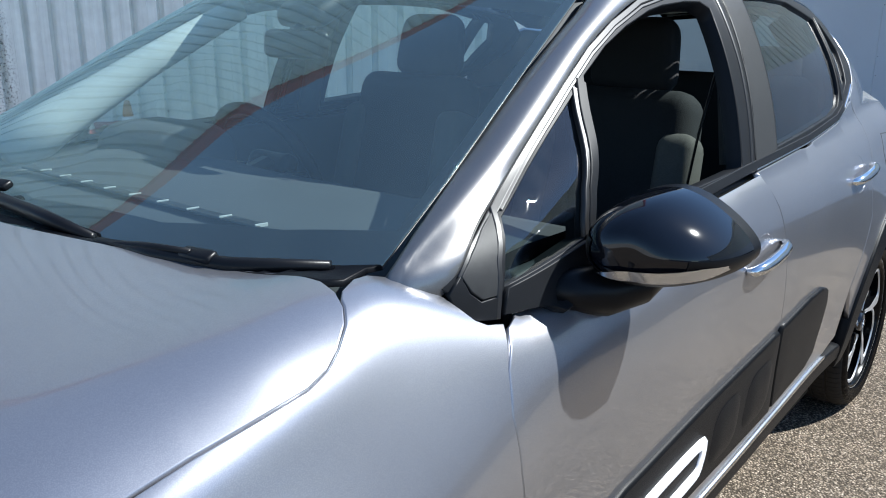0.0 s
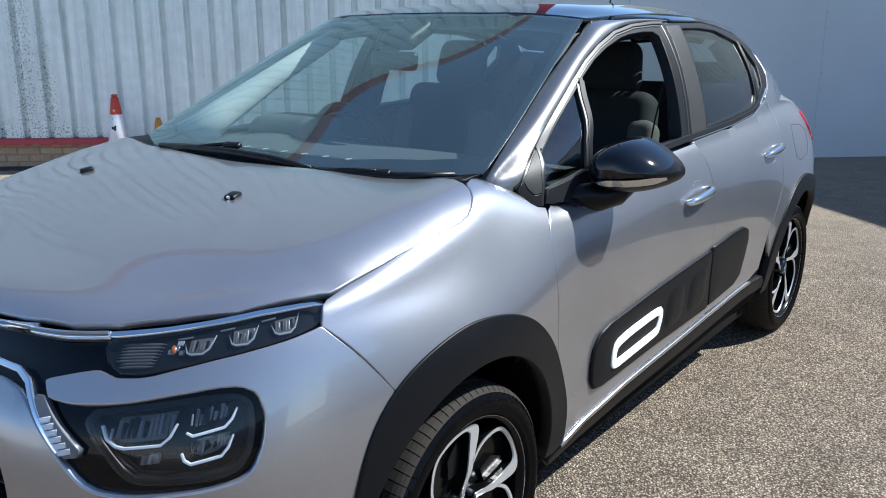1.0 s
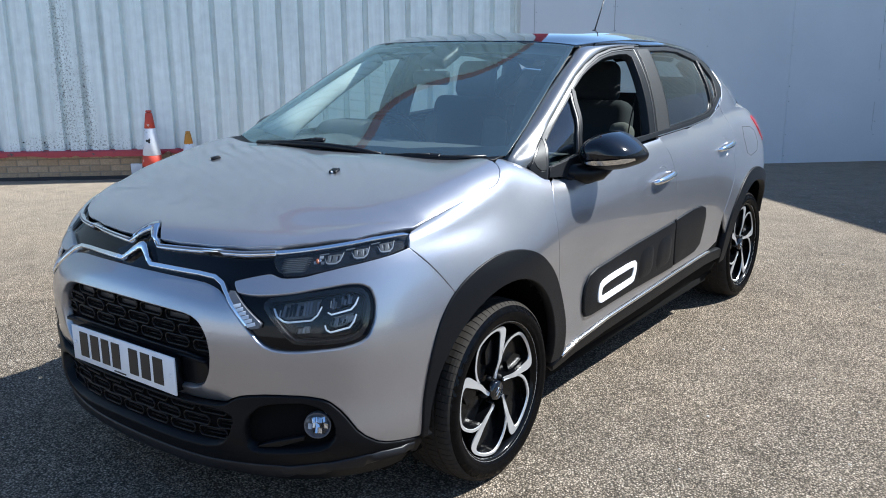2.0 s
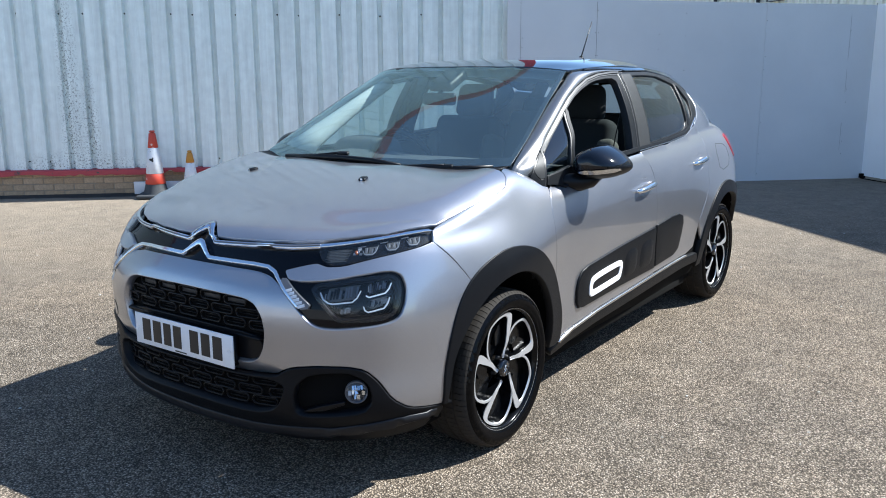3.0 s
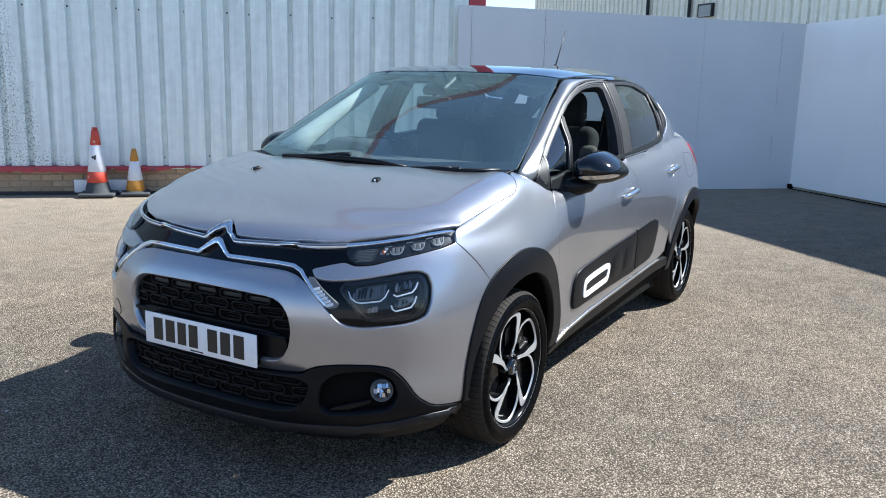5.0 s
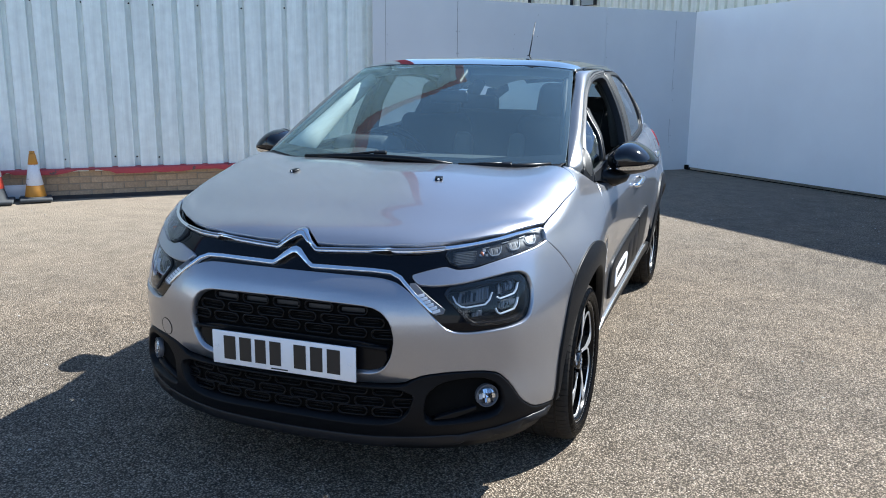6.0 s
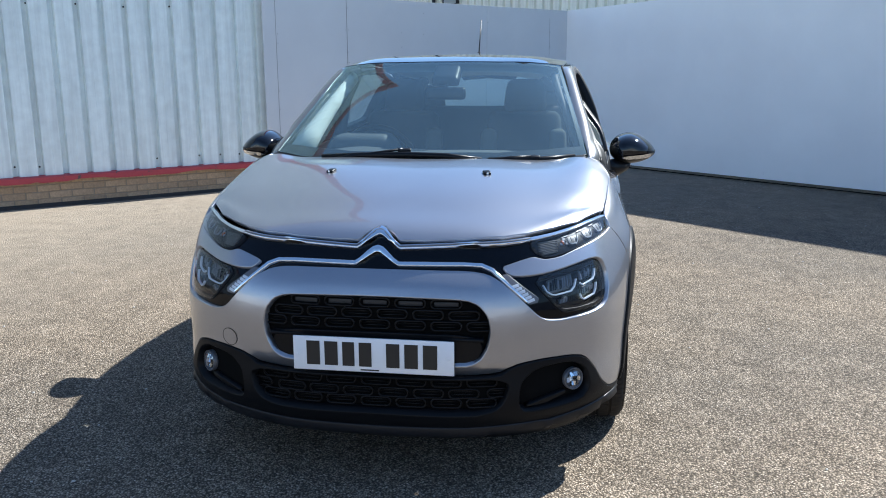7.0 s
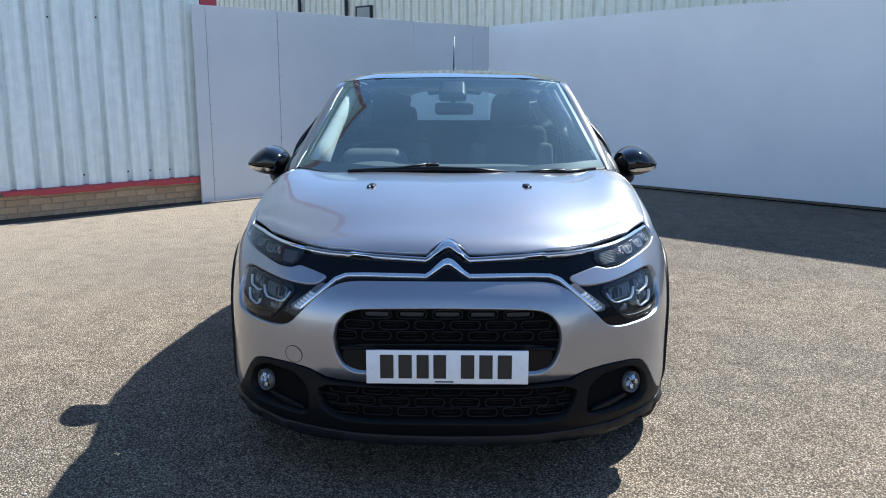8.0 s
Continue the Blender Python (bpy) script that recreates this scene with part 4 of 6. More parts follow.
# nose: outlines run round the nose (way round, height)
BUMPER_FOOT = [(0, .408), (.31, .410), (.392, .418), (.418, .438), (.45, .453), (.52, .463), (.61, .463), (.665, .450), (.705, .41), (.745, .345), (.80, .305), (.87, .292), (.935, .285)]
BUMPER_SIDE = [(.936, .374), (.95, .46), (.974, .535), (1.005, .61), (1.046, .681), (1.0525, .6895), (1.045, .701), (.995, .770), (.94, .824), (.932, .832), (.92, .829)]
BLADE_TOP = [(.873, .820), (.80, .810), (.722, .799), (.66, .788), (.60, .775), (.545, .772), (.525, .777), (.505, .782), (.46, .773), (.412, .7605), (.403, .757)]
LAMP_EDGE = [(.4045, .752), (.416, .740), (.426, .732), (.474, .729), (.552, .735), (.646, .749), (.72, .758), (.765, .757), (.793, .743), (.804, .705), (.797, .66), (.777, .617), (.75, .600),
             (.70, .592), (.64, .588), (.58, .584), (.535, .588), (.505, .602), (.462, .652), (.425, .690), (.391, .719), (.355, .738), (.30, .747), (.15, .749), (0, .750)]
MOUTH = [(0, .672), (.195, .669), (.295, .664), (.335, .648), (.360, .615), (.370, .565), (.362, .51), (.345, .473), (.32, .453), (.29, .445), (0, .441)]
INTAKE = [(0, .402), (.30, .403), (.385, .404), (.425, .385), (.408, .325), (.380, .294), (.315, .278), (0, .283)]
FOG_HOLE = [(.456, .392), (.49, .425), (.53, .438), (.609, .443), (.65, .425), (.674, .400), (.684, .36), (.682, .334), (.656, .303), (.56, .290), (.468, .284), (.450, .304), (.448, .35)]

LAMP_OPENING = [(.508, .706), (.522, .7235), (.646, .739), (.73, .745), (.762, .742), (.779, .728), (.783, .70), (.773, .652), (.753, .625), (.722, .613), (.644, .609), (.590, .611), (.570, .628), (.522, .686)]
def chin(va):
    """Rolls the middle of the bumper's lower edge inwards, between the mouth and the intake."""
    side = np.clip((.47 - np.abs(va[:, 0])) / .10, 0, 1)
    under = np.clip((.462 - va[:, 1]) / .054, 0, 1)
    return -.034 * under ** 2 * side * side * (3 - 2 * side)


bumper = panel("front_bumper", "w", both(BUMPER_FOOT + BUMPER_SIDE + BLADE_TOP + LAMP_EDGE), PAINT, car, holes=[both(MOUTH)], label="silver painted front bumper skin", soft=1, depth=.03, edge=.004, step=.018, lift=chin)
LIP_LINE = [(0, .4065), (.31, .4085), (.396, .414), (.421, .434), (.452, .448), (.52, .458), (.61, .458), (.662, .446), (.700, .406), (.741, .341), (.798, .300), (.87, .287), (.935, .280), (.93, .215), (.80, .192), (.5, .176), (0, .172)]
valance = panel("lower_valance", "w", both(LIP_LINE), PLASTIC, car, holes=[both(INTAKE), FOG_HOLE, [(-u, z) for u, z in FOG_HOLE]], label="dark grey grained plastic lower bumper", soft=1, depth=.04, edge=.005, proud=.004)
panel("chin_lip", "w", both([(0, .232), (.30, .234), (.55, .246), (.70, .268), (.80, .278), (.90, .272), (.90, .256), (.80, .250), (.70, .236), (.55, .214), (.30, .197), (0, .194)]), LIP_PLASTIC, valance, proud=.010, depth=.02, edge=.006, gap=0, dome=.014, step=.018)
panel("grille_panel", "w", both([(0, .69), (.30, .69), (.42, .60), (.50, .572), (.76, .572), (.83, .64), (.835, .77), (.97, .835), (.975, .872), (.85, .868), (.72, .853), (.50, .836), (.12, .822), (.07, .822), (.03, .853), (0, .866)]),
      NOSE_BLACK, car, holes=[LAMP_OPENING, [(-u, z) for u, z in LAMP_OPENING]], label="gloss black panel behind the lamps", proud=-.016, depth=.01)
grille = panel("upper_grille", "w", both([(0, .69), (.32, .685), (.39, .62), (.39, .50), (.33, .43), (0, .425)]), DEEP, car, label="black honeycomb grille", proud=-.038, depth=.01)
lower_grille = panel("lower_grille", "w", both([(0, .43), (.44, .42), (.44, .28), (0, .27)]), DEEP, car, label="black lower grille", proud=-.038, depth=.01)


def grille_cells():
    """Rounded slots of the grilles, in half bond."""
    outline = []
    for k in range(28):
        a = 2 * math.pi * k / 28
        outline.append((math.copysign(.034, math.cos(a)) + .0145 * math.cos(a), 0, .0145 * math.sin(a)))
    bm = tube(outline, .0034, 5, closed=True)
    for z in (-.005, .005):
        tube([(-.040, .008, z), (.040, .008, z)], .0022, 5, bm)
    me = bpy.data.meshes.new("grille_cell")
    bm.to_mesh(me)
    bm.free()
    me.materials.append(GRILLE_BLACK)
    me.polygons.foreach_set("use_smooth", [True] * len(me.polygons))
    def lay(under, rows, hole, z0):
        poly = shrunk(both(hole), .008)
        for r in range(rows):
            z = z0 - r * .0380
            for c in range(-6, 7):
                u = c * .1160 + (.0580 if r % 2 else 0)
                if not inside(poly, np.array([[u, z]]))[0]:
                    continue
                place, n = shot("w", u, z)
                o = new("grille_cell", me)
                o.parent = under
                o.matrix_basis = Matrix.Translation(place - n * .026) @ pose(0, 0, 0, 0, 0, math.degrees(math.atan2(n.x, -n.y)))
    lay(grille, 3, MOUTH, .650)
    lay(lower_grille, 4, INTAKE, .390)


grille_cells()
for c in range(-2, 3):
    place, n = shot("w", c * .1160, .650)
    bar = part("shutter_slat", box((.078, .004, .016), (0, 0, 0), .002), SEAL, grille)
    bar.matrix_basis = Matrix.Translation(place - n * .034) @ pose(0, 0, 0, 0, 0, math.degrees(math.atan2(n.x, -n.y)))
part("mouth_bar", box((.70, .03, .012), (0, -.765, .532), .004), PLASTIC, grille)
panel("plate_holder", "w", both([(0, .548), (.33, .545), (.352, .50), (.33, .46), (.28, .449), (0, .447)]), SATIN_BLACK, car, proud=-.018, depth=.01, soft=1)

# number plate: letters shown as plain bars
number_plate = part("number_plate", box((.522, .006, .113), (0, -.812, .481), .002), PLATE_WHITE, car, "white number plate")
x = -.222
for k, w in enumerate((.055, .055, .05, .052, .055, .055, .058)):
    if k == 4:
        x += .032
    part("plate_bar", box((w * .78, .003, .079), (x + w / 2, -.8155, .483)), INK, number_plate, smooth=False)
    x += w + .004
part("plate_bar", box((.06, .002, .004), (-.01, -.8155, .432)), INK, number_plate, smooth=False)
for x in (-.243, .243):
    part("plate_screw", lathe([(-.004, .007), (-.002, .006), (0, .0)], 12, (x, -.8125, .483), "y"), BADGE_WHITE, number_plate)
part("plate_backing", box((.50, .03, .10), (0, -.794, .481)), SATIN_BLACK, number_plate)

# chrome lines and chevrons
UPPER_LINE = [(0, .8580), (.013, .8545), (.030, .8425), (.052, .8235), (.071, .8125), (.15, .8155), (.274, .8205), (.40, .8255), (.503, .8315)]
panel("chrome_chevron_strip", "w", strip([(-u, z) for u, z in reversed(UPPER_LINE[1:])] + UPPER_LINE, [.006] * 3 + [.007] * 2 + [.010, .014, .0165, .0175, .0165, .014, .010] + [.007] * 2 + [.006] * 3), CHROME, car, label="upper chrome line with chevron", proud=.004, depth=.02, gap=0, step=.008, edge=.003, dome=.003)
panel("chrome_groove", "w", strip([(-u, z - .0004) for u, z in reversed(UPPER_LINE[1:])] + [(u, z - .0004) for u, z in UPPER_LINE], .0024), LAMP_GREY, car, proud=.0068, depth=.004, gap=0, step=.01, edge=.0006)
LOWER_LINE = [(0, .8065), (.013, .8030), (.030, .7915), (.052, .7745), (.071, .764), (.15, .7645), (.274, .7645), (.335, .7615), (.368, .749), (.40, .722), (.437, .687), (.469, .654)]
panel("chrome_chevron_strip", "w", strip([(-u, z) for u, z in reversed(LOWER_LINE[1:])] + LOWER_LINE, [.003] + [.0045] * 2 + [.0065] * 3 + [.0075] * 2 + [.010, .014, .0165, .0175, .0165, .014, .010] + [.0075] * 2 + [.0065] * 3 + [.0045] * 2 + [.003]), CHROME, car, label="lower chrome line with chevron", proud=.004, depth=.02, gap=0, step=.008, edge=.003, dome=.003)

for flip in (False, True):
    s = -1 if flip else 1
    rng = random.Random(8)
    # day lamp at the end of the chrome line
    drl = panel("day_lamp", "w", [(.402, .734), (.416, .734), (.452, .704), (.504, .661), (.501, .650), (.480, .646), (.437, .687), (.402, .720)], LAMP_GREY, car, label="slanted ribbed day lamp", proud=.001, depth=.02, gap=0, step=.012, flip=flip)
    for k in range(6):
        f = k / 6
        u, z = .432 + .054 * f, .712 - .054 * f
        panel("lamp_rib", "w", strip([(u - .006, z - .014), (u + .014, z - .008)], .0064), LAMP_WHITE, drl, proud=.003, depth=.006, gap=0, step=.01, flip=flip)
    # slim upper lamp
    upper = panel("upper_lamp", "w", [(.505, .815), (.512, .826), (.60, .836), (.721, .850), (.849, .863), (.93, .872), (.953, .870), (.957, .858), (.94, .840), (.925, .834), (.873, .8235), (.80, .8135), (.722, .802), (.66, .791), (.590, .779), (.55, .7785), (.52, .793)],
                  LAMP_DARK, car, label="slim upper lamp with three light blocks", proud=-.012, depth=.01, gap=.002, flip=flip)
    panel("lamp_cover", "w", [(.508, .815), (.514, .824), (.60, .834), (.721, .848), (.849, .861), (.93, .870), (.951, .868), (.954, .858), (.938, .842), (.92, .836), (.873, .8255), (.80, .8155), (.722, .804), (.66, .793), (.590, .781), (.55, .780), (.522, .795)], LENS, upper, proud=.001, depth=.004, gap=0, flip=flip)
    panel("chrome_edge", "w", strip([(.507, .8315), (.62, .841), (.72, .850), (.82, .8595), (.905, .8655), (.935, .8665), (.950, .864)], [.0050, .0032, .0024, .0024, .0022, .0018, .0012]), CHROME, upper, on="lower", proud=.002, depth=.006, gap=0, step=.012, flip=flip)
    for u, z in ((.694, .8225), (.780, .8335), (.866, .8435)):
        # a hooked guide round a pale faceted block
        panel("light_block", "w", strip([(u - .030, z + .002), (u - .026, z - .010), (u - .018, z - .0125), (u + .004, z - .0115), (u + .016, z - .004), (u + .030, z + .014)], [.0011, .0018, .0020, .0020, .0018, .0012]), LAMP_PALE, upper, proud=-.006, depth=.004, gap=0, step=.01, edge=.0008, flip=flip)
        panel("reflector", "w", [(u - .024, z - .009), (u + .006, z - .009), (u + .018, z - .001), (u + .026, z + .012), (u - .020, z + .008)], LAMP_DIM, upper, proud=-.0105, depth=.004, gap=0, step=.008, flip=flip)
        for k in range(6):
            a, w = u - .018 + .0066 * k, rng.uniform(.0012, .0036)
            low, top = z - .0075 + .0014 * max(0, k - 2), z + .006 + .0006 * k + rng.uniform(-.004, .002)
            panel("reflector", "w", [(a, low), (a + w * .6, low + .0006), (a + w + .004, top), (a + .003, top)], (LAMP_GREY, LAMP_DARK, LAMP_DIM, LAMP_GREY, LAMP_DARK, LAMP_GREY)[k], upper, proud=-.0092, depth=.003, gap=0, step=.006, flip=flip)
        panel("light_block", "w", strip([(u - .048, z + .0085), (u - .018, z + .0118)], .0012), LAMP_GREY, upper, proud=-.008, depth=.003, gap=0, step=.008, edge=.0008, flip=flip)
    for k in range(8):
        z = .789 + k * .0046
        panel("ribbed_reflector", "w", strip([(.529 + (k < 2) * .010 + k * .001, z), (.565 + k * .0015, z + .0026), (.604 + k * .0025, z + .0045)], .0009), LAMP_DIM, upper, proud=-.009, depth=.004, gap=0, step=.01, flip=flip)
    for u, z, w in ((.630, .812, .008), (.642, .817, .006), (.652, .811, .007), (.646, .824, .010)):
        panel("reflector", "w", [(u, z), (u + w, z + .001), (u + w + .002, z + .006), (u + .001, z + .005)], rng.choice((LAMP_PALE, REFLECTOR, LAMP_GREY)), upper, proud=-.0095, depth=.004, gap=0, step=.006, flip=flip)
    panel("indicator_bulb", "w", arc((.640, .818), .006, 0, 330, 11), AMBER, upper, proud=-.010, depth=.004, gap=0, step=.006, dome=.006, flip=flip)
    # main lamp
    LAMP = [(.504, .709), (.519, .7265), (.646, .742), (.73, .748), (.765, .745), (.782, .73), (.786, .70), (.776, .65), (.756, .622), (.724, .610), (.644, .606), (.588, .608), (.567, .626), (.518, .686)]
    main = panel("main_lamp", "w", LAMP, LAMP_DARK, car, label="dark main lamp with hooked light guides", proud=-.05, depth=.01, gap=0, flip=flip)
    panel("lamp_wall", "w", LAMP, LAMP_DARK, main, holes=[shrunk(LAMP, .007).tolist()], proud=-.012, depth=.036, gap=0, step=.014, flip=flip)
    panel("lamp_cover", "w", LAMP, LENS, main, proud=-.004, depth=.006, gap=0, soft=1, dome=.004, flip=flip)
    for hook in ([(.530, .702), (.540, .680), (.556, .668), (.570, .665), (.630, .671), (.645, .684), (.657, .706)], [(.672, .690), (.682, .684), (.735, .694), (.748, .706), (.758, .724)], [(.664, .656), (.668, .643), (.678, .636), (.728, .646), (.740, .660), (.749, .680)]):
        panel("light_guide", "w", strip(hook, [.0018] + [.0029] * (len(hook) - 2) + [.0016]), LAMP_WHITE, main, proud=-.016, depth=.008, gap=0, step=.012, edge=.001, flip=flip)
    for u0, u1, z0, z1, rise in ((.552, .652, .676, .716, .010), (.686, .754, .698, .728, .010), (.684, .742, .650, .674, .010)):
        # a smoky plate with narrow upright facets, no two alike
        panel("reflector", "w", [(u0 - .004, z0 + .004), (u0 + .010, z0 - .002), (u1 - .018, z0 + .006), (u1 + .002, z1 + rise), (u0 + .004, z1)], LAMP_DIM, main, proud=-.032, depth=.006, gap=0, step=.012, flip=flip)
        for k in range(11):
            f, w = k / 11, (u1 - u0) / 11 * rng.uniform(.15, .65)
            u, low, top = u0 + f * (u1 - u0), z0 + f * .010 + rng.uniform(0, .006), z1 + f * rise - rng.uniform(0, .012)
            panel("reflector", "w", [(u, low), (u + w * .5, low + .001), (u + w + .004, top), (u + .003, top + .001)], rng.choice((LAMP_GREY, LAMP_DARK, LAMP_DARK, LAMP_DIM, LAMP_GREY, LAMP_GREY)), main, proud=-.026 - .004 * rng.random(), depth=.008, gap=0, step=.008, flip=flip)
        panel("light_guide", "w", strip([(u0 - .004, z0 + .022), (u0 - .006, z0 + .004)], .0016), LAMP_PALE, main, proud=-.018, depth=.006, gap=0, step=.008, edge=.0006, flip=flip)
    for k in range(5):
        panel("reflector", "w", [(.592 + .006 * k, .632 + .001 * k), (.596 + .006 * k, .632 + .001 * k), (.599 + .006 * k, .646 + .0012 * k), (.595 + .006 * k, .645 + .001 * k)], (LAMP_GREY, LAMP_DIM, LAMP_PALE, LAMP_DIM, LAMP_GREY)[k], main, proud=-.034, depth=.01, gap=0, step=.008, flip=flip)
    panel("reflector", "w", [(.602, .634), (.618, .640), (.622, .652), (.608, .650)], LAMP_GREY, main, proud=-.034, depth=.012, gap=0, step=.012, flip=flip)
    # fog lamp in its recess
    recess = panel("fog_recess", "w", [(.43, .40), (.48, .45), (.64, .455), (.70, .40), (.70, .32), (.66, .285), (.45, .27), (.43, .30)], DEEP, car, label="black fog lamp recess", proud=-.034, depth=.01, flip=flip)
    panel("recess_blade", "w", [(.475, .296), (.53, .318), (.60, .338), (.60, .330), (.535, .303)], SATIN_BLACK, recess, proud=-.012, depth=.02, gap=0, step=.014, flip=flip)
    place, n = shot("w", .636, .372)
    place, n = Vector((s * place.x, place.y, place.z)), Vector((s * n.x, n.y, n.z))
    m = Matrix.Translation(place - n * .034) @ n.to_track_quat("Z", "Y").to_matrix().to_4x4()
    fog = part("fog_lamp", lathe([(.0, .0), (.001, .016), (.006, .029), (.016, .036), (.019, .038), (.019, .041), (.0, .041)], 28, (0, 0, 0), "z"), LAMP_GREY, car, "round clear fog lamp with a faceted reflector")
    fog.matrix_basis = m @ Matrix.Scale(.90, 4)
    part("fog_lens", lathe([(.018, .0375), (.022, .033), (.026, .020), (.027, .0)], 28, (0, 0, 0), "z"), LENS, fog)
    for row in range(3):
        u = -.030
        while u < .026:
            w = rng.uniform(.005, .014)
            v = -.020 + .019 * row + rng.uniform(-.003, .003)
            if math.hypot(u + w / 2, v) < .028:
                part("facet", box((w, .017, .003), (u + w / 2, v, .011 + .004 * rng.random()), .0006, (rng.uniform(-30, 6), rng.uniform(-24, 24), 0), segments=1), rng.choice((CHROME, CHROME, REFLECTOR, LAMP_WHITE, LAMP_DARK)), fog, smooth=False)
            u += w + .001
# flush round cover of the towing eye
panel("tow_cover", "w", arc((.497, .494), .0285, 0, 350, 35), PAINT, bumper, label="round towing eye cover", proud=.0012, depth=.006, gap=0, step=.009, edge=.001, flip=True)
panel("cover_seam", "w", arc((.497, .494), .0300, 0, 352, 44), DEEP, bumper, holes=[arc((.497, .494), .0285, 0, 350, 35)], proud=.0016, depth=.004, gap=0, step=.006, edge=.0002, flip=True)

# bonnet
BONNET_EDGE = [(0, -.641), (.013, -.646), (.047, -.676), (.070, -.694), (.15, -.688), (.274, -.669), (.396, -.640), (.476, -.598), (.553, -.538), (.632, -.460), (.687, -.374), (.721, -.314), (.736, -.2), (.7435, -.091), (.7495, -.022), (.7530, .046), (.749, .078), (.740, .102), (.723, .130), (.704, .147),
               (.680, .158), (.652, .163), (.60, .160), (.48, .152), (.33, .128), (.15, .102), (0, .096)]
bonnet = panel("bonnet", "z", both(BONNET_EDGE), PAINT, car, label="silver metallic bonnet", on="bonnet", gap=.0032, proud=.001, depth=.02, edge=.003, step=.018)
for x in (-.299, .296):
    place, n = shot("z", x, -.186)
    jet = part("washer_jet", box((.028, .036, .012), (0, 0, .004), .005), SATIN_BLACK, bonnet, "small black washer jet")
    jet.matrix_basis = Matrix.Translation(place) @ n.to_track_quat("Z", "Y").to_matrix().to_4x4()
    part("nozzle", lathe([(-.018, .005), (-.019, .003), (-.019, 0)], 8, (0, 0, .006), "y"), CHROME, jet)

# side panels: outlines seen from the side (y, z)
DOOR_FRONT = [(.372, .927), (.338, .885), (.324, .833), (.329, .75), (.343, .674), (.367, .57), (.392, .475), (.43, .36), (.452, .285)]
OUTER_ARCH = smooth_line([(.447, .285), (.436, .40), (.395, .50), (.33, .603), (.25, .675), (.16, .727), (.06, .755), (-.04, .762), (-.13, .747), (-.20, .722), (-.256, .688), (-.315, .62), (-.348, .54), (-.372, .44), (-.383, .36), (-.380, .284)])
DOOR_GAP = [(1.295, .994), (1.345, .92), (1.385, .82), (1.41, .70), (1.425, .58), (1.436, .47), (1.44, .372)]
REAR_GAP = [(2.03, .41), (2.075, .55), (2.15, .66), (2.205, .742), (2.20, .83), (2.235, .93), (2.24, 1.0), (2.20, 1.075)]
FOOT = [(.452, .285), (.56, .315), (.8, .340), (1.21, .360), (1.44, .372), (1.70, .380), (1.93, .386), (2.03, .41)]
WINDOWS = {
    "quarter": [(.399, .972), (.411, 1.005), (.440, 1.052), (.528, 1.099), (.618, 1.146), (.712, 1.196), (.680, 1.150), (.614, 1.065), (.597, 1.025), (.592, 1.0)],
    "front": [(.622, 1.002), (.628, 1.026), (.643, 1.065), (.708, 1.152), (.762, 1.221), (.86, 1.266), (.951, 1.298), (1.05, 1.325), (1.107, 1.335), (1.20, 1.343), (1.262, 1.343), (1.290, 1.330), (1.265, 1.20), (1.228, 1.018)],
    "rear": [(1.455, 1.033), (1.475, 1.20), (1.50, 1.355), (1.68, 1.356), (1.86, 1.348), (2.125, 1.302), (2.10, 1.20), (2.065, 1.105), (2.03, 1.075), (1.95, 1.060), (1.7, 1.045)],
    "small": [(2.155, 1.295), (2.205, 1.292), (2.258, 1.212), (2.195, 1.13), (2.120, 1.10)],
}
HOUSE = [(.30, .985), (.335, .957), (.372, .934), (.45, .945), (.62, .962), (.96, .985), (1.3, .999), (1.7, 1.013), (2.0, 1.033), (2.09, 1.055), (2.265, 1.108), (2.385, 1.185), (2.39, 1.25), (2.31, 1.303), (2.146, 1.337),
         (1.95, 1.360), (1.75, 1.376), (1.4, 1.373), (1.15, 1.352), (1.03, 1.331), (.91, 1.298), (.81, 1.258), (.67, 1.199), (.55, 1.138), (.433, 1.068), (.36, 1.02)]
# rim of the wing round the foot of the windscreen pillar, in space
WING_EDGE = [(.690, .153, 1.003), (.678, .165, 1.007), (.667, .195, 1.012), (.666, .222, 1.012), (.674, .246, 1.008), (.690, .272, .998), (.706, .291, .987), (.723, .304, .975), (.742, .312, .960), (.757, .322, .946), (.765, .338, .937), (.767, .356, .9335)]
WING_TOP = [(y, level(x, y, SKINS["lower"])) for x, y in SEAM[1:]]


